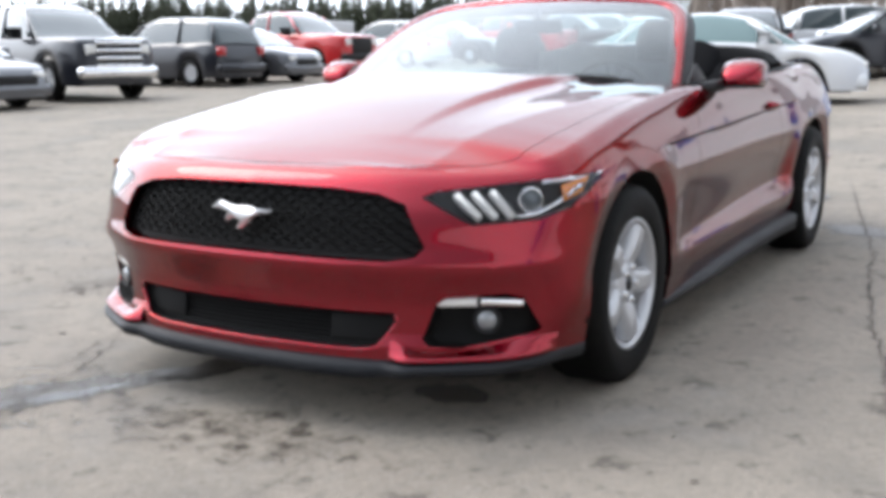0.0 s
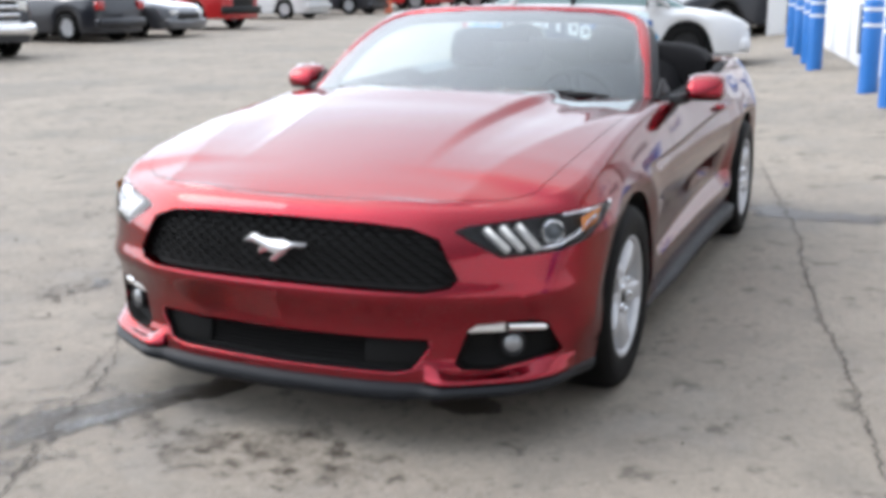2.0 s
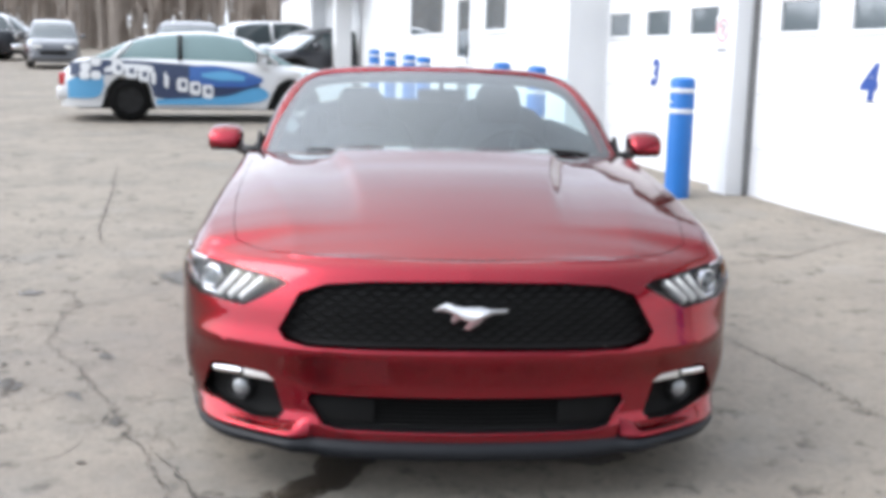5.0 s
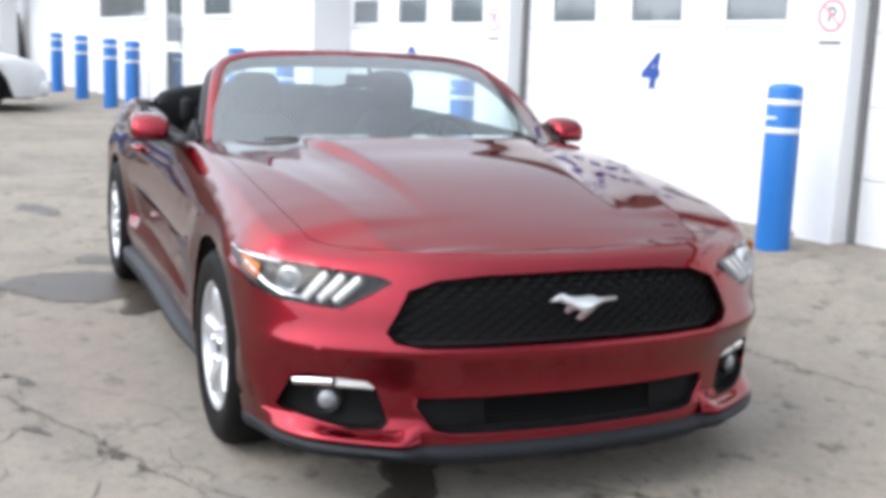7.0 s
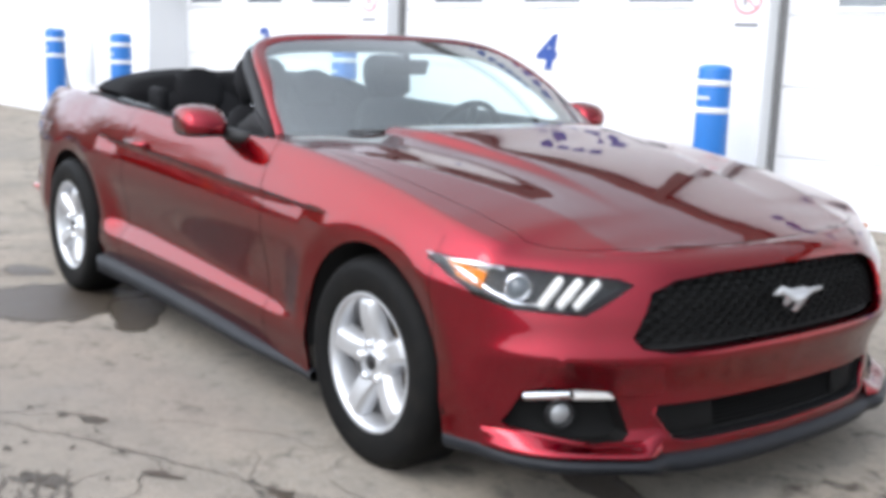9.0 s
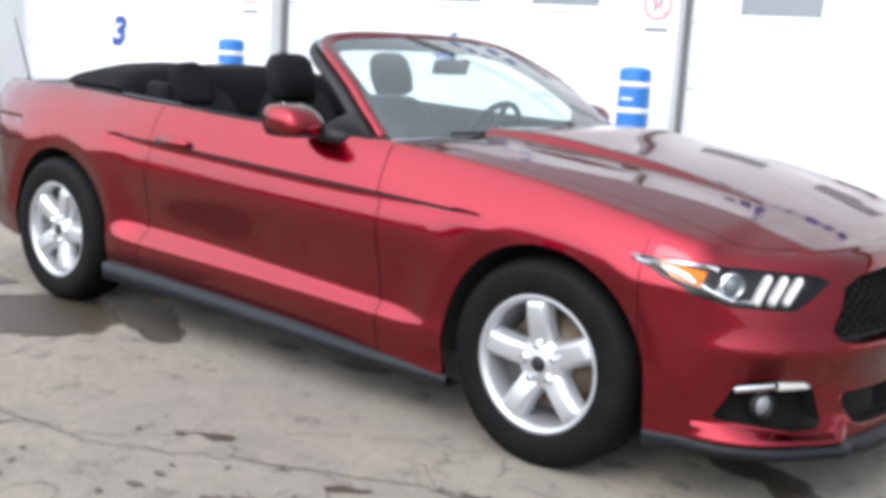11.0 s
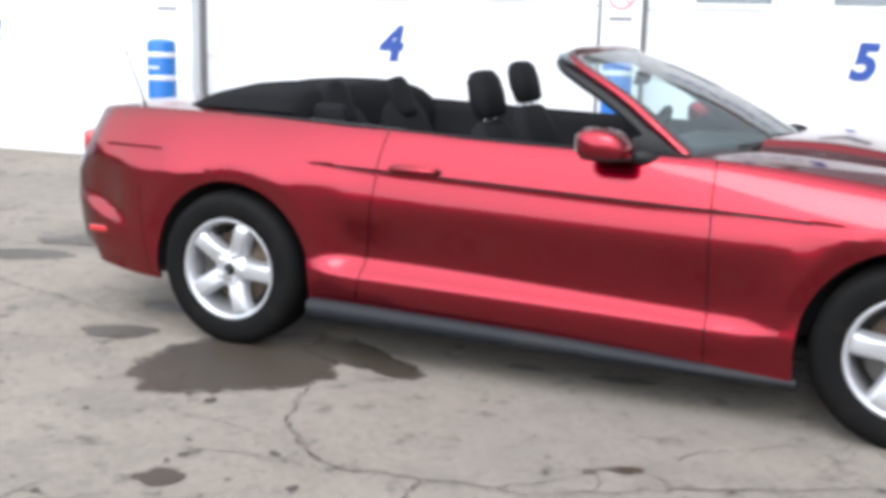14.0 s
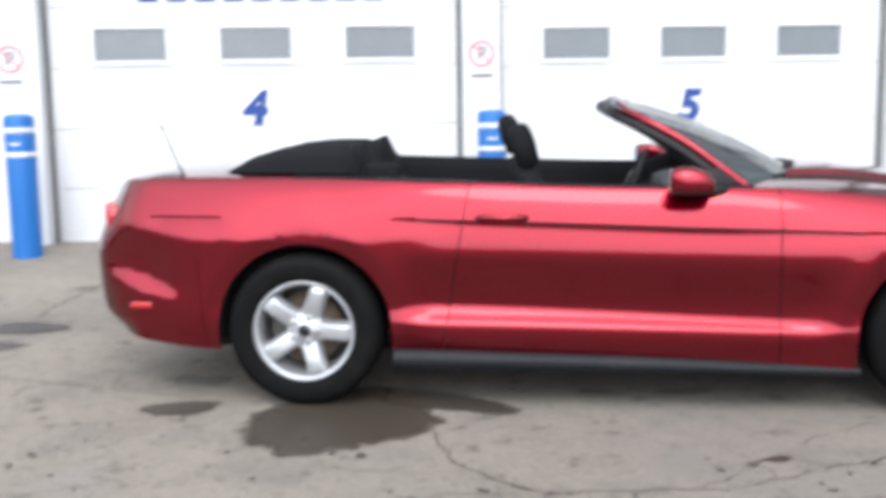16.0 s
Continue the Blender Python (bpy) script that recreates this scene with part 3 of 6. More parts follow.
def body_offset(ox, nx, z, ztop):
    """How far the skin lies inside the widest outline."""
    ledge, crease = z_ledge(ox), z_crease(ox)
    lo, hi = ledge - ledge_w(ox), ledge + ledge_w(ox)
    base = 0.035 * sstep(0.42, 0.2, z) + 0.006
    tuck = 0.030 * np.where(z < 0.70, sstep(0.70, 0.44, z) * sstep(0.28, 0.42, z), 0)
    fl = sstep(-1.02, -0.80, ox) * sstep(1.04, 0.60, ox) * ledge_w(ox) / 0.031
    up = np.clip((z - lo) / (hi - lo), 0, 1)
    led = 0.030 * fl * np.where(z < hi, up, sstep(0.32, 0.0, z - hi))
    led = led - 0.012 * fl * np.where(z <= lo, sstep(lo - 0.14, lo, z), 1 - up)
    fc = sstep(-1.03, -0.75, ox) * sstep(1.16, 0.92, ox)
    lean = 0.016 * fc * sstep(0.64, 0.80, z) * (z < crease)
    und = lean + 0.008 * fc * np.where(z < crease, np.where(z > crease - 0.014, (crease - z) / 0.014, np.exp(-np.maximum(crease - 0.014 - z, 0) / 0.05)), 0)
    fr = sstep(-2.1, -2.0, ox) * sstep(-1.68, -1.80, ox)
    und = und + 0.012 * fr * np.where(z < crease, np.exp(-np.maximum(crease - z, 0) / 0.04), 0)
    st = side_top_z(ox)
    t = np.clip((z - st) / np.maximum(ztop - st, 0.02), 0, 1)
    td = side_top_d(ox)
    flare = 0.0
    for hx in (1.36, -1.36):
        r = np.hypot(ox - hx, z - 0.335)
        up_ = sstep(0.30, 0.45, z)
        flare = flare + up_ * (0.003 * sstep(0.74, 0.6, z) * np.exp(-((r - 0.57) / 0.08) ** 2) + 0.020 * np.clip((0.455 - r) / 0.07, 0, 1))
    side = base + led + und + flare * (1 - t) + tuck * sstep(-1.05, -0.7, ox) * sstep(1.08, 0.75, ox) + td * (0.5 * t + 0.5 * (1 - np.sqrt(np.maximum(1 - (0.985 * t) ** 2, 0))))
    wz = 0.47 + (-1.86 - ox) * 0.25
    side = side + 0.034 * sstep(-1.85, -2.12, ox) * sstep(wz - 0.022, wz + 0.014, z) * sstep(0.86, 0.60, z)      # wedge above the side marker
    wf, wr = sstep(0.30, 0.85, nx), sstep(0.30, 0.85, -nx)
    return side * (1 - wf) * (1 - wr) + front_d(z) * wf + rear_d(z) * wr


rowsets = []
zt_c, zl_c = z_top(OX), z_low(OX)
le, cr = z_ledge(OX), np.minimum(z_crease(OX), zt_c - 0.06)
lw = ledge_w(OX)
marks = [zl_c, le - lw, le + lw, cr - 0.014, cr, zt_c]
counts = [10, 5, 14, 3, 18]
ZR = []
for a, b, n in zip(marks[:-1], marks[1:], counts):
    for k in range(n):
        ZR.append(a + (b - a) * k / n)
ZR.append(marks[-1])
ZR = np.array(ZR)
DR = body_offset(OX[None, :], NX[None, :], ZR, zt_c[None, :])
PX, PY = OX - DR * NX, OY - DR * NY
PY[:, 0], PY[:, -1] = 0, 0
SIDE = np.stack([PX, -PY, ZR], -1)                 # right-hand side: y below zero

ex, ey = PX[-1], PY[-1]                            # upper edge in plan
order = np.argsort(ex)
edge_y = curve(np.linspace(-2.4, 2.05, 60), np.interp(np.linspace(-2.4, 2.05, 60), ex[order], ey[order]))
edge_z = curve(np.linspace(-2.4, 2.097, 90), np.interp(np.linspace(-2.4, 2.097, 90), ex[order], zt_c[order]))
ridge_z = curve([2.098, 2.03, 1.95, 1.85, 1.7, 1.5, 1.3, 1.0, 0.8, 0.5], [0.778, 0.803, 0.829, 0.857, 0.893, 0.932, 0.961, 0.990, 0.997, 0.992])   # along the middle of the bonnet


def hood_z(x, y):
    y = abs(y)
    e = float(edge_y(min(x, 2.05)))
    q = min(y / e, 1.0)
    low = float(edge_z(min(x, 2.097)))
    z = low + (float(ridge_z(x)) - low) * (1 - q ** 2.4)
    r = 0.47 - 0.12 * float(sstep(0.6, 1.8, x))
    z += 0.024 * float(sstep(r + 0.030, r - 0.022, y)) * float(sstep(1.95, 1.10, x))      # raised middle, narrowing forwards
    z -= 0.006 * math.exp(-((y - r - 0.10) / 0.08) ** 2) * float(sstep(1.95, 1.3, x))       # valley beside it
    c = 0.80 - 0.25 * float(sstep(0.75, 2.1, x))                                            # crease that runs in from the wing to the grille corner
    h = 0.011 * float(sstep(0.75, 1.3, x)) * float(sstep(2.12, 1.97, x))
    z += h * (math.exp((y - c) / 0.10) if y < c else max(0.0, 1 - (y - c) / max(e - c, 0.03)))
    return z


def knife(bm, faces, planes):
    """Cuts the faces by each plane in turn; returns those inside all of them."""
    faces = [f for f in faces if f.is_valid]
    for co, no in planes:
        geom = list({v for f in faces for v in f.verts}) + list({e for f in faces for e in f.edges}) + faces
        r = bmesh.ops.bisect_plane(bm, geom=geom, dist=1e-6, plane_co=co, plane_no=no)
        cand = {f for f in r["geom"] if isinstance(f, bmesh.types.BMFace)}
        faces = [f for f in cand if f.is_valid and (f.calc_center_median() - Vector(co)).dot(Vector(no)) < 0]
    return faces


def convex(poly, axis):
    """Planes of a convex outline (counter-clockwise pairs) that stands along an axis."""
    out = []
    for (a, b), (c, d) in zip(poly, poly[1:] + poly[:1]):
        n = (d - b, -(c - a))
        l = math.hypot(*n)
        n = (n[0] / l, n[1] / l)
        out.append((Vector((a, 0, b)), Vector((n[0], 0, n[1]))) if axis == "y" else (Vector((0, a, b)), Vector((0, n[0], n[1]))))
    return out


def cut(bm, poly, axis, where):
    """Takes a convex outline out of the skin and returns nothing."""
    ins = knife(bm, [f for f in bm.faces if where(f.calc_center_median())], convex(poly, axis))
    bmesh.ops.delete(bm, geom=ins, context="FACES")


def gap(bm, co, no, where, w=0.005):
    no = Vector(no).normalized()
    co = Vector(co)
    fs = [f for f in bm.faces if where(f.calc_center_median()) and abs((f.calc_center_median() - co).dot(no)) < 0.08]
    ins = knife(bm, fs, [(co + no * w / 2, no), (co - no * w / 2, -no)])
    bmesh.ops.delete(bm, geom=ins, context="FACES")


skin = grid_bm(SIDE, flip=True)
# wheel openings
for hx in (HUBX, -HUBX):
    pts = [(hx + ARCH * math.cos(a), HUBZ + ARCH * math.sin(a)) for a in np.linspace(0, math.pi, 31)]
    poly = pts + [(hx - ARCH + 0.005, 0.0), (hx + ARCH - 0.005, 0.0)]
    cut(skin, poly, "y", lambda c, hx=hx: abs(c.x - hx) < 0.47 and c.z < 0.80 and c.y < -0.5)
GRILLE = [(0.0, 0.524), (-0.50, 0.521), (-0.575, 0.534), (-0.597, 0.564), (-0.53, 0.682), (-0.445, 0.711), (-0.30, 0.723), (0.0, 0.728)]
LOWER = [(0.0, 0.250), (-0.40, 0.252), (-0.455, 0.264), (-0.510, 0.340), (-0.50, 0.364), (0.0, 0.364)]
FOG = [(-0.578, 0.288), (-0.600, 0.266), (-0.68, 0.262), (-0.85, 0.296), (-0.865, 0.310), (-0.83, 0.406), (-0.79, 0.421), (-0.64, 0.409), (-0.612, 0.388)]
front_only = lambda c: c.x > 1.7 and c.y < 0.001
GRILLE_CW, LOWER_CW, FOG_CW = GRILLE[::-1], LOWER[::-1], FOG[::-1]
for poly in (GRILLE_CW, LOWER_CW):
    p = [(a if a < 0 else 0.02, b) for a, b in poly]
    cut(skin, p, "x", front_only)
cut(skin, FOG_CW, "x", front_only)
HEAD = [(-0.60, 0.717), (-0.565, 0.702), (-0.71, 0.622), (-0.865, 0.633), (-0.925, 0.660), (-0.945, 0.70), (-0.946, 0.752), (-0.79, 0.738)]
head_faces = knife(skin, [f for f in skin.faces if f.calc_center_median().x > 1.62 and f.calc_center_median().z > 0.55], convex(HEAD[::-1], "x") + [(Vector((1.672, 0, 0.745)), Vector((-1, 0, 0.35)).normalized())])
lens_bm = bmesh.new()
lmap = {}
for f in head_faces:
    for v in f.verts:
        if v not in lmap:
            lmap[v] = lens_bm.verts.new(v.co)
    lens_bm.faces.new([lmap[v] for v in f.verts])
bmesh.ops.remove_doubles(lens_bm, verts=lens_bm.verts, dist=0.0004)
bmesh.ops.delete(skin, geom=head_faces, context="FACES")

# dark inner shell behind the skin
inner = skin.copy()

# panel gaps
side_only = lambda c: abs(c.y) > 0.6
gap(skin, (0.66, 0, 0.5), (1, 0, 0.02), side_only)
gap(skin, (-0.655, 0, 0.9), (1, 0, -0.16), side_only)
gap(skin, (1.70, 0, 0.72), (1, 0, 0.05), lambda c: abs(c.y) > 0.7 and c.z < 0.80, 0.003)
gap(skin, (-1.83, 0, 0.6), (1, 0, 0.1), lambda c: abs(c.y) > 0.6 and c.z < 0.66, 0.003)


def take(bm, where):
    """A new mesh of the faces whose middles answer where."""
    out = bmesh.new()
    m = {}
    for f in bm.faces:
        if where(f.calc_center_median()):
            vs = []
            for v in f.verts:
                if v not in m:
                    m[v] = out.verts.new(v.co)
                vs.append(m[v])
            out.faces.new(vs)
    return out


def mirrored(bm):
    b = bm.copy()
    for v in b.verts:
        v.co.y = -v.co.y
    bmesh.ops.reverse_faces(b, faces=b.faces)
    return b


def both(name, bm, material, parent, label=""):
    """A part on the right-hand side and its twin on the left."""
    b2 = mirrored(bm)
    return part(name, bm, material, parent, label), part(name, b2, material, parent, label)


def joined(bm):
    b2 = mirrored(bm)
    me = bpy.data.meshes.new("tmp")
    b2.to_mesh(me)
    b2.free()
    bm.from_mesh(me)
    bpy.data.meshes.remove(me)
    bmesh.ops.remove_doubles(bm, verts=bm.verts, dist=0.0006)
    return bm


def orient(bm):
    """All faces look away from the inside of the car."""
    for f in bm.faces:
        c = f.calc_center_median()
        f.normal_update()
        if f.normal.dot(c - Vector((max(min(c.x, 1.5), -1.7), 0, 0.42))) < 0:
            f.normal_flip()
    bm.normal_update()


def lip(bm, depth=0.010):
    """Turns the open edges of a panel inwards, so that it shows a thickness."""
    bmesh.ops.dissolve_degenerate(bm, dist=0.0002, edges=bm.edges)
    orient(bm)
    es = [e for e in bm.edges if e.is_boundary]
    new_v = {}
    for e in es:
        for v in e.verts:
            if v not in new_v:
                new_v[v] = bm.verts.new(v.co - v.normal * depth)
    for e in es:
        a, b = e.verts
        try:
            bm.faces.new([b, a, new_v[a], new_v[b]])
        except ValueError:
            pass
    for e in es:
        e.smooth = False
    return bm


bumper = take(skin, lambda c: c.x > 1.70)
fender = take(skin, lambda c: 0.66 < c.x <= 1.70)
door = take(skin, lambda c: -0.66 + 0.16 * (c.z - 0.9) < c.x <= 0.66 and c.x > -0.75)
quarter = take(skin, lambda c: not (-0.66 + 0.16 * (c.z - 0.9) < c.x) and (c.x > -1.83 or c.z > 0.655))
rear = take(skin, lambda c: c.x <= -1.83 and c.z <= 0.655)

# bonnet and the strip of wing beside it
cols = [i for i in range(len(S)) if ex[i] > 0.52]
back = lambda x: 0.34 * float(sstep(1.25, 0.52, x))
strip, hood = [], []
seam_y = curve([2.14, 2.06, 1.95, 1.7, 1.3, 0.5], [0.60, 0.685, 0.74, 0.785, 0.81, 0.825])
for i in cols:
    x1, y1 = ex[i] - NX[i] * 0.014, max(min(ey[i] - NY[i] * 0.014, float(seam_y(ex[i]))), 0)
    x2, y2 = x1 - NX[i] * 0.0028, max(y1 - NY[i] * 0.0026, 0)
    strip.append([(ex[i], -ey[i], zt_c[i])] + [(ex[i] + (x1 - ex[i]) * k, -(ey[i] + (y1 - ey[i]) * k), hood_z(ex[i] + (x1 - ex[i]) * k, ey[i] + (y1 - ey[i]) * k)) for k in np.linspace(0, 1, 11)[1:]])
    row = []
    for k in np.linspace(0, 1, 72):
        y = y2 * (1 - k)
        q = y / max(y2, 1e-6)
        x = x2 + back(x2) * (1 - q * q)
        row.append((x, -y, hood_z(x2, y) + 0.018 * (x - x2)))
    hood.append(row)
sm = grid_bm(np.array(strip))
wing = take(sm, lambda c: c.x <= 1.98)
nose = take(sm, lambda c: c.x > 1.98)
for target, extra in ((fender, wing), (bumper, nose)):
    me = bpy.data.meshes.new("tmp")
    extra.to_mesh(me)
    extra.free()
    target.from_mesh(me)
    bpy.data.meshes.remove(me)
    bmesh.ops.remove_doubles(target, verts=target.verts, dist=0.0008)
hood_bm = grid_bm(np.array(hood))
bmesh.ops.remove_doubles(hood_bm, verts=hood_bm.verts, dist=0.0003)
hood_bm = joined(hood_bm)
orient(hood_bm)
part("hood", hood_bm, M_RED, car)
part("front_bumper", lip(joined(bumper)), M_RED, car)
both("front_fender", lip(fender), M_RED, car)
door_r, door_l = both("door", lip(door), M_RED, car)
both("rear_quarter", lip(quarter), M_RED, car)
part("rear_bumper", lip(joined(rear)), M_RED, car)

# boot lid between the rear quarters
cols = [i for i in range(len(S)) if ex[i] < -1.42]
deck = []
for i in cols:
    row = []
    for k in np.linspace(0, 1, 24):
        y = ey[i] * (1 - k)
        row.append((ex[i], -y, zt_c[i] + 0.022 * (1 - (1 - k) ** 3) * (1 if ex[i] > -2.3 else 0.6)))
    deck.append(row)
dk = grid_bm(np.array(deck))
bmesh.ops.remove_doubles(dk, verts=dk.verts, dist=0.0005)
dk = joined(dk)
orient(dk)
part("boot_lid", dk, M_RED, car)

orient(inner)
for v in inner.verts:
    v.co -= v.normal * 0.014
part("inner_shell", joined(inner), M_SHADOW, car, "dark inner body shell")

# body-side sill skirts and front splitter, grey-black plastic
def rail(z0, out0_, out1, i0, i1, thick=0.03):
    """A sill skirt that follows the lower edge of the body and runs out to a point at its front."""
    rows = []
    for i in range(i0, i1 + 1):
        z1 = zl_c[i] + 0.004
        out0 = out0_ * float(sstep(1.0, 0.45, OX[i])) + 0.004
        d = float(body_offset(OX[i:i + 1], NX[i:i + 1], zl_c[i:i + 1], zt_c[i:i + 1])[0])
        p = [(d + 0.03, z1 + 0.004), (d - out1, z1), (d - out0, z1 - 0.014), (d - out0 + 0.004, z0 + 0.012), (d + 0.012, z0), (d + 0.06 + thick, z0)]
        rows.append([(OX[i] - o * NX[i], -(OY[i] - o * NY[i]), z) for o, z in p])
    return grid_bm(np.array(rows), flip=False)


idx = lambda x: int(np.argmin(np.abs(OX[:330] - x) + (OY < 0.5) * 9))
sk = rail(0.163, 0.034, -0.002, idx(0.99), idx(-0.96))
both("side_skirt", sk, M_SKIRT, car, "dark grey plastic sill skirt")
def blade(y, x):
    """How far the corner blade below the fog lamp stands out."""
    return 0.040 * float(sstep(0.475, 0.56, y)) * float(sstep(1.84, 2.08, x))


rows = []
for i in range(0, idx(1.78) + 1):
    o = blade(OY[i], OX[i])
    if o <= 0.004:
        continue
    d0 = float(body_offset(OX[i:i + 1], NX[i:i + 1], zl_c[i:i + 1], zt_c[i:i + 1])[0])
    bt = 0.256 + 0.19 * max(0.0, min(OY[i], 0.86) - 0.68) + 0.03 * float(sstep(0.60, 0.50, OY[i]))      # its upper edge follows the fog lamp pocket
    d1 = float(body_offset(OX[i:i + 1], NX[i:i + 1], np.array([bt - 0.004]), zt_c[i:i + 1])[0])
    p = [(d1 + 0.006, bt), (d1 - 0.002, bt - 0.005), (d0 - 0.5 * o - 0.002, zl_c[i] + 0.55 * (bt - zl_c[i])), (d0 - 0.85 * o - 0.002, zl_c[i] + 0.020), (d0 - o - 0.002, zl_c[i] + 0.013), (d0 - o - 0.002, zl_c[i] + 0.005), (d0 - 0.9 * o, zl_c[i]), (d0 + 0.02, zl_c[i] - 0.002)]
    rows.append([(OX[i] - q * NX[i], -(OY[i] - q * NY[i]), z) for q, z in p])
both("corner_blade", grid_bm(np.array(rows)), M_RED, car)
rows = []
for i in range(0, idx(1.755) + 1):
    mid = float(sstep(0.62, 0.40, OY[i]))                 # the middle hangs lower and stands further out
    z0, z1, out = 0.190 - 0.022 * mid - 0.006 * float(sstep(1.9, 1.75, OX[i])), zl_c[i] + 0.003, 0.002 + 0.020 * float(sstep(0.70, 0.98, NX[i])) + 0.006 * mid + blade(OY[i], OX[i])
    d = float(body_offset(OX[i:i + 1], NX[i:i + 1], zl_c[i:i + 1], zt_c[i:i + 1])[0])
    p = [(d + 0.03, z1 + 0.003), (d - 0.002, z1), (d - out, z1 - 0.012), (d - out + 0.001, z0 + 0.016), (d - out + 0.012, z0), (d + 0.16, z0 + 0.004)]
    rows.append([(OX[i] - o * NX[i], -(OY[i] - o * NY[i]), z) for o, z in p])
part("front_splitter", joined(grid_bm(np.array(rows))), M_SKIRT, car, "dark grey plastic chin spoiler")

# floor pan
part("floor_pan", box(-2.1, 2.0, -0.66, 0.66, 0.19, 0.26, 0.03), M_SHADOW, car, "dark underbody")
for hx in (HUBX, -HUBX):
    a = np.linspace(-0.12, math.pi + 0.12, 26)
    for s in (-1, 1):
        P = np.array([[(hx + (ARCH + 0.012) * math.cos(t), s * y, HUBZ + (ARCH + 0.012) * math.sin(t)) for t in a] for y in (0.94, 0.60)])
        part("wheel_liner", grid_bm(P), M_SHADOW, car, "black wheel-arch liner")
        P = np.array([[(hx + r * math.cos(t), s * 0.60, HUBZ + r * math.sin(t)) for t in a] for r in (ARCH + 0.012, 0.02)])
        part("arch_back", grid_bm(P), M_SHADOW, car, "dark inner wheel arch")


# ---- wheels ----
def wheel(hx, s, spin):
    R, RR = 0.340, 0.222
    w = part("wheel", lathe([(RR - 0.012, -0.10), (RR + 0.004, -0.112), (RR + 0.03, -0.117), (RR + 0.07, -0.122), (RR + 0.092, -0.115), (R - 0.008, -0.095), (R, -0.07), (R, 0.07), (R - 0.008, 0.095), (RR + 0.07, 0.12), (RR, 0.11)], 72), M_TYRE, car, "dusty black tyre")
    rim = lathe([(RR - 0.03, 0.08), (RR - 0.028, -0.05), (RR - 0.02, -0.085), (RR - 0.012, -0.107), (RR + 0.002, -0.110), (RR + 0.004, -0.104), (RR - 0.004, -0.09)], 72)
    part("rim", rim, M_ALLOY, w, "silver alloy rim")
    for k in range(5):
        # one broad flat-faced spoke with chamfered flanks, its end standing a little proud at the rim
        st = np.linspace(0, 1, 16)
        rows = []
        for t in st:
            r = 0.050 + (RR - 0.056) * t
            half = 0.036 + 0.008 * t + 0.010 * (1 - t) ** 4 - 0.006 * max(0, t - 0.9) * 10 * max(0, t - 0.9) * 10
            y = -0.082 - 0.026 * math.sin(min(t * 1.12, 1) * math.pi * 0.62) + 0.020 * max(0, t - 0.88) / 0.12
            ch = 0.30 + 0.10 * t
            rows.append([(-half - 0.006, y + 0.055, r), (-half, y + 0.024, r), (-half * (1 - ch), y + 0.001, r), (-half * (1 - ch) + 0.004, y, r), (0, y + 0.0015, r), (half * (1 - ch) - 0.004, y, r), (half * (1 - ch), y + 0.001, r), (half, y + 0.024, r), (half + 0.006, y + 0.055, r)])
        bm = grid_bm(np.array(rows))
        bmesh.ops.rotate(bm, verts=bm.verts, cent=(0, 0, 0), matrix=Matrix.Rotation(radians(k * 72 + 4), 3, "Y"))
        bmesh.ops.recalc_face_normals(bm, faces=bm.faces)
        part("spoke", bm, M_ALLOY, w, "silver alloy spoke")
    hub = lathe([(0.092, -0.03), (0.086, -0.070), (0.078, -0.083), (0.042, -0.088), (0.036, -0.092), (0.001, -0.094)], 40)
    part("hub", hub, M_ALLOY, w, "silver wheel hub")
    part("centre_cap", lathe([(0.027, -0.088), (0.026, -0.0955), (0.001, -0.0965)], 28), M_BLACK, w, "black centre cap")
    for k in range(5):
        a = radians(k * 72 + 86)
        nb = lathe([(0.0135, -0.07), (0.013, -0.100), (0.009, -0.106), (0.001, -0.1065)], 8)
        for v in nb.verts:
            v.co += Vector((0.058 * math.cos(a), 0, 0.058 * math.sin(a)))
        part("wheel_nut", nb, M_CHROME, w, "chrome wheel nut", False)
    part("brake_disc", lathe([(0.158, 0.0), (0.158, -0.022), (0.075, -0.022), (0.07, -0.04), (0.001, -0.04)], 48), M_RUST, w, "rust-tinged brake disc")
    # flat dark disc, added to close the wheel behind the brake
    part("barrel", lathe([(RR - 0.026, 0.09), (0.001, 0.09)], 40), M_ALLOYIN, w, "dark flat disc closing the back of the wheel")
    cal = prism([(0.155 * math.cos(t), 0.155 * math.sin(t)) for t in np.linspace(2.4, 3.7, 8)] + [(0.088 * math.cos(t), 0.088 * math.sin(t)) for t in np.linspace(3.7, 2.4, 8)], -0.052, 0.02, "y", 0.004)
    part("brake_caliper", cal, M_ALLOYIN, w, "dull metal brake caliper")
    w.matrix_basis = pose(hx, s * (0.828 if hx > 0 else 0.858), HUBZ) @ pose(0, 0, 0, 0, spin - 4, 0 if s < 0 else 180)


for hx, s, spin in ((HUBX, -1, -8), (HUBX, 1, 25), (-HUBX, -1, 20), (-HUBX, 1, 44)):
    wheel(hx, s, spin)

# ---- glass, lamps, grille and trim of the convertible ----
from mathutils.bvhtree import BVHTree
_v = [tuple(p) for p in SIDE.reshape(-1, 3)]
_c = SIDE.shape[1]
_f = [(i * _c + j, i * _c + j + 1, (i + 1) * _c + j + 1, (i + 1) * _c + j) for i in range(SIDE.shape[0] - 1) for j in range(_c - 1)]
SKIN = BVHTree.FromPolygons(_v, _f)


def nose_x(y, z):
    """Where the nose stands at a height and a distance from the middle."""
    hit = SKIN.ray_cast(Vector((4, -abs(y) - 1e-4, z)), Vector((-1, 0, 0)))
    return hit[0].x if hit[0] else 1.9


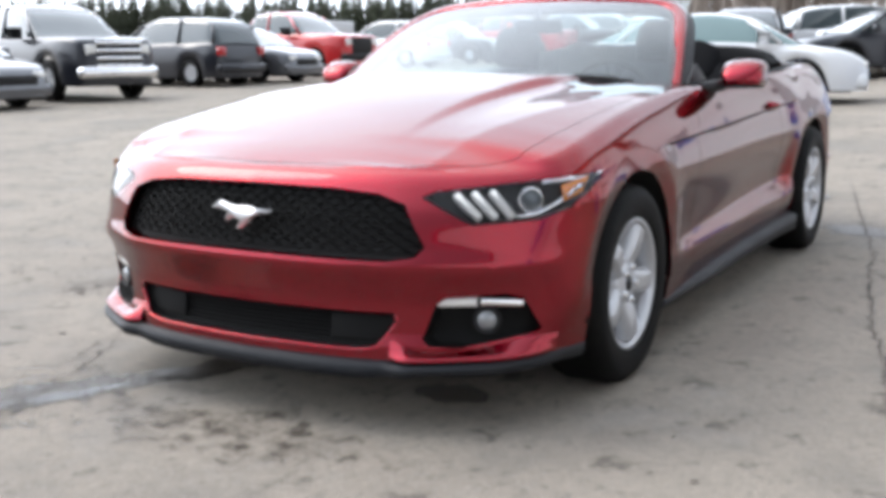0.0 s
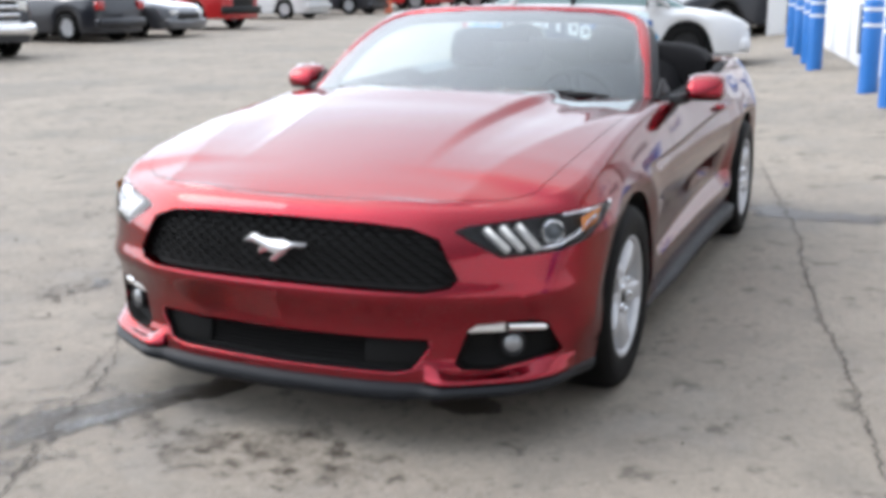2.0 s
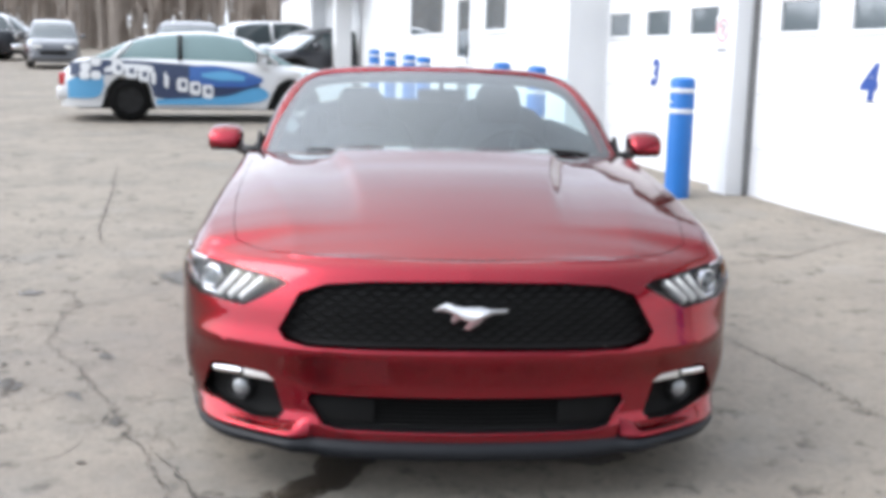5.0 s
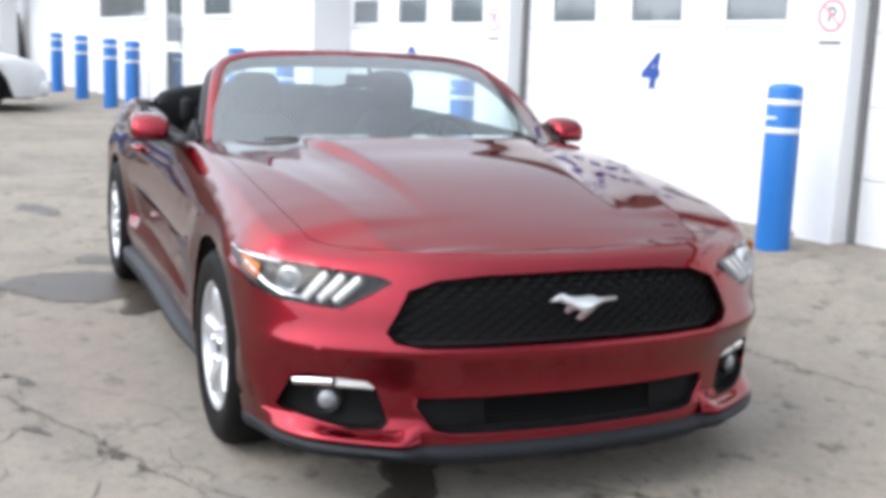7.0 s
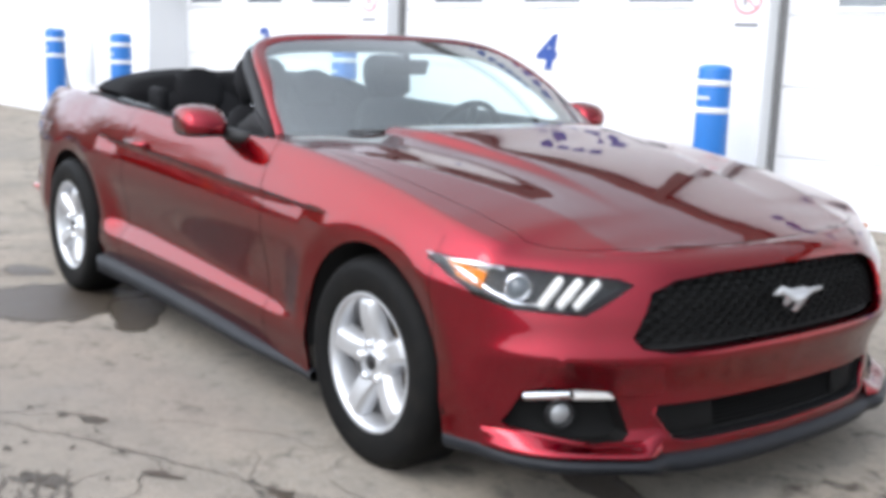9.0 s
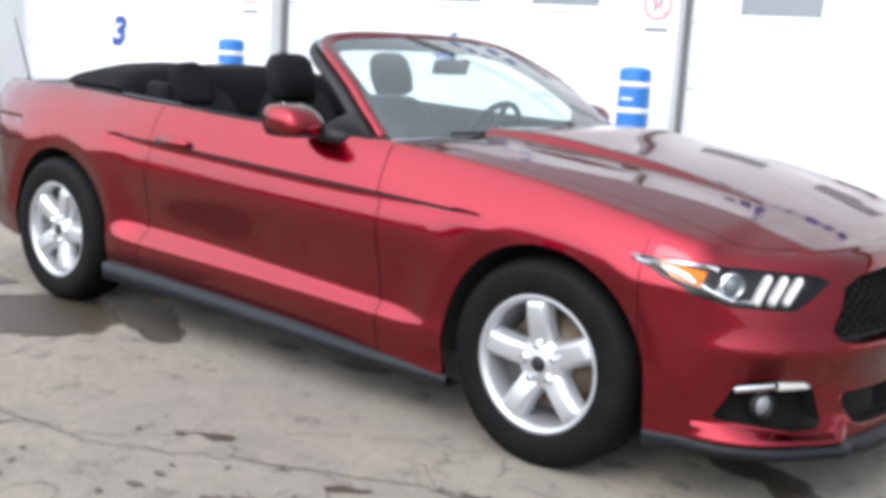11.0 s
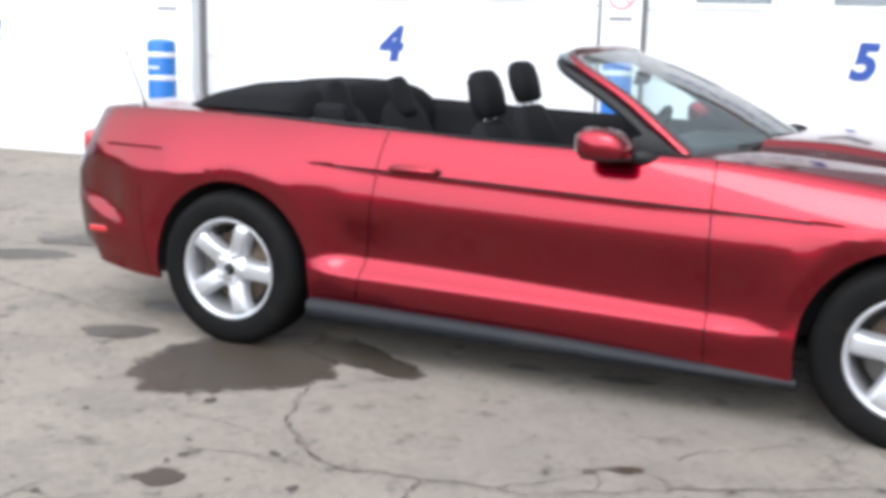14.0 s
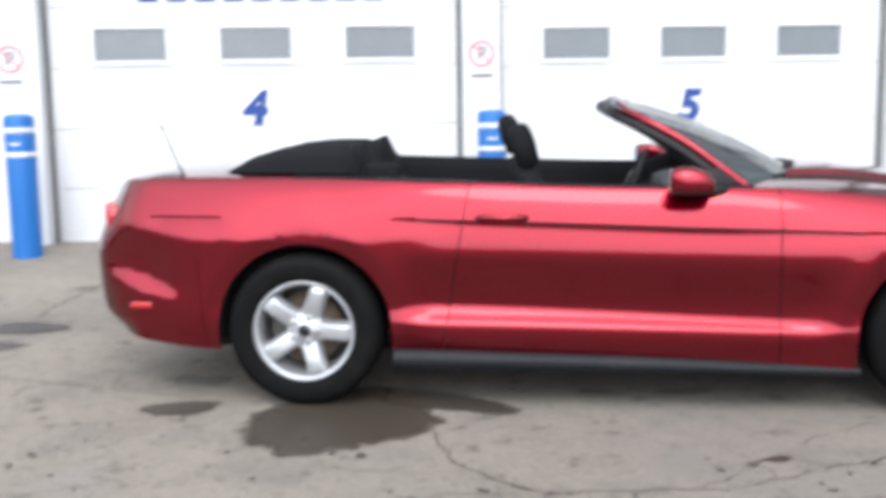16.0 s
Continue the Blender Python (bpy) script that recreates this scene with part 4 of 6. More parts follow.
def flank_y(x, z):
    hit = SKIN.ray_cast(Vector((x, -3, z)), Vector((0, 1, 0)))
    return hit[0].y if hit[0] else -0.9


def tail_x(y, z):
    hit = SKIN.ray_cast(Vector((-4, -abs(y) - 1e-4, z)), Vector((1, 0, 0)))
    return hit[0].x if hit[0] else -2.3


def outline_patch(poly, depth, n=26, m=8):
    """A surface set back behind the nose inside an outline of pairs (y, z)."""
    ys = [p[0] for p in poly]
    y0, y1 = min(ys), max(ys)
    rows = []
    for k in range(n):
        y = y0 + (y1 - y0) * k / (n - 1)
        y_ = min(max(y, y0 + 1e-4), y1 - 1e-4)
        zs = []
        for (a, b), (c, d) in zip(poly, poly[1:] + poly[:1]):
            if (a - y_) * (c - y_) <= 0 and a != c:
                zs.append(b + (d - b) * (y_ - a) / (c - a))
        lo, hi = min(zs), max(zs)
        rows.append([(nose_x(y, lo + (hi - lo) * j / (m - 1)) - depth, y, lo + (hi - lo) * j / (m - 1)) for j in range(m)])
    return np.array(rows)


def rim_loop(poly, depth, closed=True):
    """A wall that runs back from the edge of an opening in the nose."""
    pts = []
    n = len(poly)
    for i in range(n if closed else n - 1):
        a, b = poly[i], poly[(i + 1) % n]
        for k in range(6):
            pts.append((a[0] + (b[0] - a[0]) * k / 6, a[1] + (b[1] - a[1]) * k / 6))
    pts.append(poly[0] if closed else poly[-1])
    return np.array([[(nose_x(y, z) - d, y, z) for y, z in pts] for d in (0.001, depth)])


def whole(poly):
    return poly + [(-a, b) for a, b in poly[::-1] if a < 0]


# upper grille
G = whole(GRILLE)
grille = part("grille", grid_bm(outline_patch(G, 0.05, 40, 6)), M_SHADOW, car, "black honeycomb front grille")
part("grille_surround", grid_bm(rim_loop(GRILLE, 0.035, False)), M_RED, grille, "red painted grille edge")
part("grille_surround", mirrored(grid_bm(rim_loop(GRILLE, 0.035, False))), M_RED, grille, "red painted grille edge")


def span(poly, z):
    zs = []
    for (a, b), (c, d) in zip(poly, poly[1:]):
        if (b - z) * (d - z) <= 0 and b != d:
            zs.append(a + (c - a) * (z - b) / (d - b))
    return min(zs) if zs else None


def ribs(poly, zs, parent, wave, period, th, depth, name, flat=False):
    for row, z in enumerate(zs):
        w = span(poly, z)
        if w is None:
            continue
        w = abs(w) - 0.008
        n = max(int(2 * w / (period / 4)), 8)
        rows = []
        for k in range(n + 1):
            y = -w + 2 * w * k / n
            ph = (y / period + 0.5 * (row % 2)) % 1
            zz = z + wave * (abs(2 * ph - 1) * 2 - 1) * 1.0
            zz = z + wave * max(-0.6, min(0.6, (abs(2 * ph - 1) * 2 - 1))) / 0.6
            x = nose_x(y, min(max(zz, 0.25), 0.72)) - depth
            rows.append([(x - 0.03, y, zz + th), (x - 0.003, y, zz + th), (x, y, zz + th * 0.4), (x, y, zz - th * 0.4), (x - 0.003, y, zz - th), (x - 0.03, y, zz - th)])
        part(name, grid_bm(np.array(rows)), M_GRILLE, parent)


ribs(GRILLE, np.arange(0.542, 0.712, 0.0165), grille, 0.0046, 0.052, 0.0022, 0.034, "grille_rib")
# maker's mark: a plain bright running shape
em = [(-0.115, 0.018), (-0.075, 0.040), (-0.045, 0.030), (-0.02, 0.026), (0.03, 0.028), (0.06, 0.020), (0.115, 0.022), (0.112, 0.012), (0.07, 0.008), (0.045, -0.004), (0.03, -0.022), (-0.005, -0.044), (-0.02, -0.040), (0.0, -0.018), (-0.03, -0.010), (-0.055, -0.022), (-0.06, -0.012), (-0.05, 0.006), (-0.085, 0.016)]
bm = prism([(y, z) for y, z in em], -0.006, 0.006, "x")
for v in bm.verts:
    v.co += Vector((nose_x(0, 0.632) + 0.004, 0, 0.632))
part("emblem", bm, M_ALLOY, grille, "plain bright chrome emblem")

# lower grille
Lw = whole(LOWER)
low = part("lower_grille", grid_bm(outline_patch(Lw, 0.05, 40, 6)), M_SHADOW, car, "black lower air intake")
part("intake_edge", grid_bm(rim_loop(LOWER, 0.06, False)), M_BLACK, low)
part("intake_edge", mirrored(grid_bm(rim_loop(LOWER, 0.06, False))), M_BLACK, low)
ribs(LOWER, np.arange(0.270, 0.362, 0.013), low, 0.0, 0.08, 0.003, 0.03, "intake_slat")
for s in (-1, 1):
    bm = box(0, 0.012, s * 0.41 - 0.12, s * 0.41 + 0.12, 0.272, 0.350, 0.006)
    for v in bm.verts:
        v.co.x += nose_x(v.co.y, v.co.z) - 0.034
    part("intake_panel", bm, M_GRILLE, low, "black blanking panel")


# raised painted bead round the intake
pts = []
for (a, b), (c, d) in zip(LOWER[:-1], LOWER[1:-1]):
    for k in range(8):
        y, z = a + (c - a) * k / 8, b + (d - b) * k / 8
        pts.append((nose_x(y, z) - 0.004, abs(y), z - 0.0036))
pts = [(x, -y, z) for x, y, z in pts[:0:-1]] + pts
part("painted_bead", tube(pts, 0.006, 8), M_RED, car)


# fog lamps
def fog(side):
    P = outline_patch(FOG, 0.055, 24, 8)
    mk = (lambda b: b) if side < 0 else mirrored
    f = part("fog_lamp", mk(grid_bm(P)), M_GRILLE, car, "black fog lamp pocket with a clear lamp")
    part("pocket_edge", mk(grid_bm(rim_loop(FOG, 0.06))), M_GRILLE, f)
    for y0, y1 in ((-0.715, -0.615), (-0.825, -0.725)):
        rows = []
        for k in range(9):
            y = y0 + (y1 - y0) * k / 8
            top = span(FOG, 0.4)
            zc = 0.396 if y > -0.735 else 0.396 + (y + 0.735) * 0.10
            x = nose_x(y, zc) - 0.005
            rows.append([(x - 0.03, y, zc + 0.014), (x - 0.004, y, zc + 0.013), (x, y, zc), (x - 0.004, y, zc - 0.013), (x - 0.03, y, zc - 0.014)])
        part("daytime_lamp", mk(grid_bm(np.array(rows))), M_CHROME if y0 < -0.75 else M_WHITELAMP, f, "bright clear lamp strip")
    c = Vector((nose_x(-0.725, 0.335) - 0.045, -0.725, 0.335))
    turn = Matrix.Rotation(radians(90 - 22), 4, "Z")
    ring = lathe([(0.030, 0.0), (0.034, -0.02), (0.040, -0.022), (0.042, 0.0)], 28)
    lens = lathe([(0.031, -0.012), (0.024, -0.02), (0.012, -0.024), (0.001, -0.025)], 24)
    for b_, m_, lab in ((ring, M_BLACK, "black lamp ring"), (lens, M_FOGLENS, "grey glassy round fog lens")):
        for v in b_.verts:
            v.co = turn @ v.co
            v.co = Vector((v.co.x, v.co.y, v.co.z)) + c
        bmesh.ops.recalc_face_normals(b_, faces=b_.faces)
        part("lamp_ring" if b_ is ring else "lamp_lens", mk(b_), m_, f, lab)


fog(-1)
fog(1)


# headlights
def headlight(side):
    mk = (lambda b: b) if side < 0 else mirrored
    house = lens_bm.copy()
    house.normal_update()
    for v in house.verts:
        v.co += Vector((-0.045, 0.022, 0.0))
    h = part("headlight", mk(house), M_BLACK, car, "black-backed headlight with three white bars")
    ln = lens_bm.copy()
    part("lens", mk(ln), M_LENS, h, "clear headlight lens")
    hb = BVHTree.FromBMesh(lens_bm)

    def on(y, z, back):
        r = hb.ray_cast(Vector((4, y, z)), Vector((-1, 0, 0)))
        x = r[0].x if r[0] else nose_x(y, z)
        return Vector((x - back, y + back * 0.4, z))
    # edge of the lamp
    loop = []
    for a, b in zip(HEAD, HEAD[1:] + HEAD[:1]):
        for k in range(5):
            loop.append((a[0] + (b[0] - a[0]) * k / 5, a[1] + (b[1] - a[1]) * k / 5))
    cy, cz = -0.78, 0.69
    rows = [[], [], []]
    for y, z in loop + loop[:1]:
        yi, zi = y + (cy - y) * 0.004, z + (cz - z) * 0.01
        p = Vector((nose_x(yi, zi), yi, zi))
        rows[0].append(p)
        rows[1].append(p + Vector((-0.02, 0.010, 0)))
        rows[2].append(p + Vector((-0.05, 0.024, 0)))
    part("lamp_edge", mk(grid_bm(np.array([[tuple(q) for q in r] for r in rows]))), M_BLACK, h)
    # three slanted bars at the inner end
    for k in range(3):
        y0, y1 = -0.648 - 0.043 * k, -0.728 - 0.038 * k
        top, bot = on(y0, 0.707 + 0.004 * k, 0.012), on(y1, 0.638, 0.012)
        part("light_bar", mk(tube([top, top + (bot - top) * 0.08, top + (bot - top) * 0.5, top + (bot - top) * 0.92, bot], [0.009, 0.0145, 0.0155, 0.0145, 0.009], 10)), M_WHITELAMP, h, "white slanted light bar")
    # projector, amber reflector and bright outer sweep
    c = on(-0.835, 0.687, 0.028)
    turn = Matrix.Rotation(radians(90 - 32), 4, "Z")
    for prof, m_, nm in (([(0.026, 0.012), (0.030, -0.012), (0.035, -0.016), (0.039, 0.012)], M_CHROME, "lamp_ring"), ([(0.028, -0.006), (0.022, -0.016), (0.012, -0.022), (0.001, -0.024)], M_DARKGLASS, "projector")):
        b_ = lathe(prof, 28)
        for v in b_.verts:
            v.co = (turn @ v.co) + c
        bmesh.ops.recalc_face_normals(b_, faces=b_.faces)
        part(nm, mk(b_), m_, h)
    b_ = bmesh.new()
    ps = [Vector(q) for q in ((1.87, -0.908, 0.680), (1.885, -0.904, 0.728), (1.745, -0.931, 0.743), (1.79, -0.930, 0.700))]
    vs = [b_.verts.new(p) for p in ps]
    b_.faces.new(vs)
    part("amber_reflector", mk(b_), M_AMBER, h, "amber side reflector", False)
    sweep = [on(-0.80, 0.640, 0.012), on(-0.855, 0.648, 0.012), on(-0.895, 0.675, 0.010), on(-0.925, 0.715, 0.010), on(-0.940, 0.744, 0.008), on(-0.905, 0.739, 0.010), on(-0.85, 0.734, 0.012)]
    part("bright_trim", mk(tube(sweep, 0.0085, 8)), M_CHROME, h, "bright lamp trim")


headlight(-1)
headlight(1)


# windscreen
def W(a, b):
    """The windscreen's face: a from -1 to 1 across, b from 0 at the cowl to 1 at the header."""
    q = 1 - a * a
    base = Vector((0.53 + 0.33 * q, 0.815 * a, 0.962 + 0.030 * q))
    top = Vector((-0.075 + 0.10 * q, 0.665 * a, 1.318 + 0.022 * q))
    p = base.lerp(top, b)
    return p + Vector((0.45, 0, 1)).normalized() * 0.035 * math.sin(math.pi * b)


def hoop(scale_a, scale_b, n=80, power=7.0):
    out = []
    for k in range(n + 1):
        th = math.pi * k / n
        c, s_ = math.cos(th), math.sin(th)
        out.append((scale_a * math.copysign(abs(c) ** (2 / power), c), scale_b * abs(s_) ** (2 / power)))
    return out


NV = 0.5
rows = [[tuple(W(a, b)) for a in np.linspace(-0.985, 0.985, 49)] for b in np.linspace(0.0, 0.975, 22)]
wind = part("windscreen", grid_bm(np.array(rows)), M_GLASS, car, "clear raked windscreen glass")
wind.visible_shadow = False
up = Vector((0.42, 0, 0.9)).normalized()


def sweep_hoop(sa, sb, section, name, material, label):
    """A bar of a given section, run up one pillar, over the header and down the other."""
    pts = [W(a, b) for a, b in hoop(sa, sb)]
    rows = []
    for i, p in enumerate(pts):
        t = (pts[min(i + 1, len(pts) - 1)] - pts[max(i - 1, 0)]).normalized()
        n = up - t * up.dot(t)
        n.normalize()
        o = t.cross(n)
        rows.append([tuple(p + o * u + n * w) for u, w in section])
    bm = grid_bm(np.array(rows), True)
    bmesh.ops.recalc_face_normals(bm, faces=bm.faces)
    return part(name, bm, material, car, label)


sec = lambda u0, u1, w0, w1, r=0.008: [(u0, w0 + r), (u0 + r, w0), (u1 - r, w0), (u1, w0 + r), (u1, w1 - r), (u1 - r * 1.6, w1), (u0 + r * 1.6, w1), (u0, w1 - r)]
sweep_hoop(1.0, 1.0, sec(-0.062, 0.0, -0.02, 0.014, 0.008), "windscreen_frame", M_RED, "red painted windscreen frame")
sweep_hoop(1.0, 1.0, sec(-0.052, 0.03, -0.062, -0.021, 0.012), "windscreen_trim", M_BLACK, "black inner windscreen trim and seal")
# dark band round the glass
rows = [[tuple(W(a, b) + Vector((-0.002, 0, -0.003))) for a, b in hoop(sa, sb, 80, 7)] for sa, sb in ((0.99, 0.985), (0.93, 0.90))]
part("glass_border", grid_bm(np.array(rows)), M_BLACK, car, "black ceramic glass border")
rows = [[tuple(W(a, b) + Vector((-0.002, 0, -0.003))) for a in np.linspace(-0.98, 0.98, 40)] for b in (0.0, 0.045)]
part("glass_border", grid_bm(np.array(rows)), M_BLACK, car, "black ceramic glass border")
part("cowl", grid_bm(np.array([[(0.53 + 0.345 * (1 - a * a) + d, 0.80 * a, 0.955 + 0.032 * (1 - a * a) + h) for a in np.linspace(-1, 1, 30)] for d, h in ((0.03, -0.006), (0.0, -0.012), (-0.05, -0.004), (-0.12, -0.06))])), M_BLACK, car, "black plastic cowl")
for y0, y1, bx in ((-0.60, -0.02, 0.0), (0.08, 0.66, 0.02)):
    a0, a1 = y0 / 0.815, y1 / 0.815
    p0, p1 = W(a0, 0.02) + Vector((0.02, 0, 0.012)), W(a1, 0.02) + Vector((0.02, 0, 0.008))
    wp = part("wiper", tube([p1 + Vector((0.04, 0, -0.03)), p1 + Vector((0.025, -0.05, 0.004)), p1.lerp(p0, 0.55) + Vector((0.0, 0, 0.012)), p1.lerp(p0, 0.6)], [0.009, 0.008, 0.006, 0.005], 8), M_BLACK, car, "black wiper arm")
    part("wiper_blade", tube([W(a0 + (a1 - a0) * k / 8, 0.012) + Vector((0.010, 0, 0.008)) for k in range(9)], 0.006, 6), M_BLACK, wp)

# rear-view mirror, dashboard, steering wheel
rv = part("rear_view_mirror", box(-0.012, 0.012, -0.115, 0.115, -0.034, 0.034, 0.012, 3, pose(0.16, 0.02, 1.21, 0, 18, 0)), M_BLACK, car, "black rear-view mirror")
part("mirror_stalk", tube([(0.17, 0.02, 1.22), (0.16, 0.02, 1.285)], 0.012), M_BLACK, rv)
rows = []
for y in np.linspace(-0.76, 0.76, 40):
    k = 1 - (y / 0.80) ** 2
    hump = 0.03 * math.exp(-((y - 0.37) / 0.17) ** 2)
    rows.append([(0.60 + 0.24 * k, y, 0.925 + 0.02 * k), (0.45 + 0.10 * k, y, 0.93 + 0.01 * k + hump * 0.5), (0.34, y, 0.925 + hump), (0.27, y, 0.90 + hump), (0.26, y, 0.84), (0.30, y, 0.72), (0.32, y, 0.45)])
part("dashboard", grid_bm(np.array(rows)), M_GREYTRIM, car, "grey-black moulded dashboard")
sw = lathe([(0.185 + 0.015 * math.cos(t), 0.015 * math.sin(t)) for t in np.linspace(0, 2 * math.pi, 9)], 48)
bmesh.ops.transform(sw, matrix=pose(0.13, 0.38, 0.885, 0, 0, 90) @ pose(0, 0, 0, 24, 0, 0), verts=sw.verts)
st = part("steering_wheel", sw, M_BLACK, car, "black steering wheel")
part("wheel_boss", box(-0.07, 0.07, -0.02, 0.03, -0.055, 0.055, 0.02, 3, pose(0.13, 0.38, 0.885, 0, 0, 90) @ pose(0, 0, 0, 24, 0, 0)), M_BLACK, st)
for a in (10, 170, 270):
    part("wheel_spoke", box(0.05, 0.18, -0.008, 0.008, -0.014, 0.014, 0.005, 1, pose(0.13, 0.38, 0.885, 0, 0, 90) @ pose(0, 0, 0, 24, 0, 0) @ pose(0, 0, 0, 0, a, 0)), M_GREYTRIM, st)
part("steering_column", tube([(0.16, 0.38, 0.87), (0.34, 0.38, 0.79)], 0.04), M_BLACK, st)

# cabin tub, door linings, console
part("cabin_floor", box(-1.35, 0.4, -0.80, 0.80, 0.27, 0.31), M_SEAT, car, "black carpeted floor")
for s in (-1, 1):
    rows = []
    for x in np.linspace(-1.42, 0.55, 40):
        y = abs(flank_y(x, float(z_top(x)) - 0.004)) - 0.004
        zt = float(z_top(x))
        rows.append([(x, s * (y + 0.004), zt - 0.004), (x, s * (y - 0.006), zt + 0.006), (x, s * (y - 0.03), zt + 0.008), (x, s * (y - 0.055), zt - 0.002), (x, s * (y - 0.07), zt - 0.06), (x, s * (y - 0.075), zt - 0.22), (x, s * (y - 0.10), zt - 0.26), (x, s * (y - 0.10), 0.31)])
    bm = grid_bm(np.array(rows))
    part("door_lining", bm, M_SEAT, car, "black door lining and belt trim")
    rows = []
    for x in np.linspace(-1.05, -0.60, 16):
        y = abs(flank_y(x, float(z_top(x)) - 0.004))
        zt = float(z_top(x))
        rows.append([(x, s * (y - 0.035), zt + 0.004), (x, s * (y - 0.05), zt + 0.008), (x, s * (y - 0.085), zt + 0.004), (x, s * (y - 0.13), zt - 0.03)])
    if s < 0:
        part("quarter_trim", grid_bm(np.array(rows)), M_GREYTRIM, car, "grey plastic quarter trim")
part("belt_cover", box(-1.14, -0.98, -0.64, -0.58, 0.92, 1.052, 0.029, 3), M_SEAT, car, "black plastic belt cover")
part("console", box(-0.62, 0.32, -0.11, 0.11, 0.31, 0.62, 0.03), M_BLACK, car, "black centre console")
part("rear_bulkhead", box(-1.50, -1.42, -0.72, 0.72, 0.3, 0.99, 0.02), M_SEAT, car, "black rear bulkhead")


def soft_slab(rows_spec, n=18, power=3.2):
    """A padded slab: stations of centre, half width, half thickness and two directions."""
    P = []
    for c, wv, tv in rows_spec:
        ring = []
        for k in range(n):
            t = 2 * math.pi * k / n
            cx, sx = math.cos(t), math.sin(t)
            ring.append(tuple(Vector(c) + Vector(wv) * math.copysign(abs(cx) ** (2 / power), cx) + Vector(tv) * math.copysign(abs(sx) ** (2 / power), sx)))
        P.append(ring)
    bm = grid_bm(np.array(P), True)
    bm.verts.ensure_lookup_table()
    bm.faces.new([bm.verts[k] for k in range(n)])
    L = len(P)
    bm.faces.new([bm.verts[(L - 1) * n + k] for k in range(n)][::-1])
    bmesh.ops.recalc_face_normals(bm, faces=bm.faces)
    return bm


def front_seat(y, x, tilt, dz=0.0):
    t = radians(tilt)
    ux, uz = -math.sin(t), math.cos(t)
    nx_, nz_ = math.cos(t), math.sin(t)
    b0 = Vector((x + 0.10, y, 0.45 + dz))
    at = lambda h: b0 + Vector((ux * h, 0, uz * h))
    spec = []
    for h, w, d in ((0.0, 0.20, 0.05), (0.04, 0.235, 0.075), (0.20, 0.25, 0.075), (0.38, 0.245, 0.065), (0.50, 0.20, 0.055), (0.565, 0.165, 0.045), (0.585, 0.13, 0.02)):
        spec.append((at(h), (0, w, 0), (nx_ * d, 0, nz_ * d)))
    s = part("front_seat", soft_slab(spec), M_SEAT, car, "black cloth front seat")
    hs = []
    for h, w, d in ((0.60, 0.085, 0.03), (0.615, 0.115, 0.05), (0.70, 0.128, 0.058), (0.77, 0.118, 0.052), (0.805, 0.09, 0.035), (0.812, 0.06, 0.015)):
        hs.append((at(h) + Vector((0.015, 0, 0)), (0, w, 0), (nx_ * d, 0, nz_ * d)))
    part("headrest", soft_slab(hs), M_SEAT, s, "black cloth headrest")
    for dy in (-0.055, 0.055):
        part("headrest_post", tube([at(0.56) + Vector((0, dy, 0)), at(0.63) + Vector((0, dy, 0))], 0.007), M_CHROME, s)
    cs = [((x + 0.12 + k, y, 0.40 + 0.02 * math.sin(k * 3)), (0, w, 0), (0, 0, d)) for k, w, d in ((0.0, 0.20, 0.06), (0.05, 0.245, 0.085), (0.3, 0.25, 0.085), (0.45, 0.23, 0.07), (0.49, 0.2, 0.03))]
    part("cushion", soft_slab(cs), M_SEAT, s, "black cloth seat cushion")


front_seat(-0.375, -0.335, 17, -0.008)
front_seat(0.375, -0.40, 19, 0.025)
for y in (-0.34, 0.34):
    t = radians(22)
    at = lambda h: Vector((-1.02 - math.sin(t) * h, y, 0.52 + math.cos(t) * h))
    spec = [(at(h), (0, w, 0), (math.cos(t) * d, 0, math.sin(t) * d)) for h, w, d in ((0.0, 0.27, 0.05), (0.05, 0.30, 0.08), (0.35, 0.29, 0.075), (0.48, 0.24, 0.065), (0.535, 0.18, 0.05), (0.56, 0.12, 0.02))]
    r = part("rear_seat", soft_slab(spec), M_SEAT, car, "black cloth rear seat")
    part("head_pad", soft_slab([(at(h) + Vector((0.03, 0, 0)), (0, w, 0), (0.05, 0, 0.02)) for h, w in ((0.44, 0.10), (0.47, 0.13), (0.58, 0.135), (0.63, 0.11), (0.65, 0.05))]), M_SEAT, r, "black cloth head pad")

# folded top under its black cover
rows = []
for x, h, w in ((-1.78, -0.012, 0.64), (-1.75, 0.025, 0.67), (-1.68, 0.068, 0.70), (-1.56, 0.100, 0.72), (-1.42, 0.112, 0.735), (-1.28, 0.112, 0.74), (-1.20, 0.09, 0.745), (-1.17, 0.0, 0.745), (-1.16, -0.12, 0.745)):
    z0 = float(z_top(x)) + 0.012
    row = []
    for k in np.linspace(-1, 1, 33):
        e = max(0.0, 1 - abs(k) ** 4.0)
        fold = 0.006 * math.sin(x * 40 + k * 9) * e
        row.append((x, w * k, z0 + (h * e ** 0.5 if h > 0 else h) + (fold if h > 0.03 else 0)))
    rows.append(row)
part("folded_top", grid_bm(np.array(rows)), M_SOFTTOP, car, "folded black canvas top")

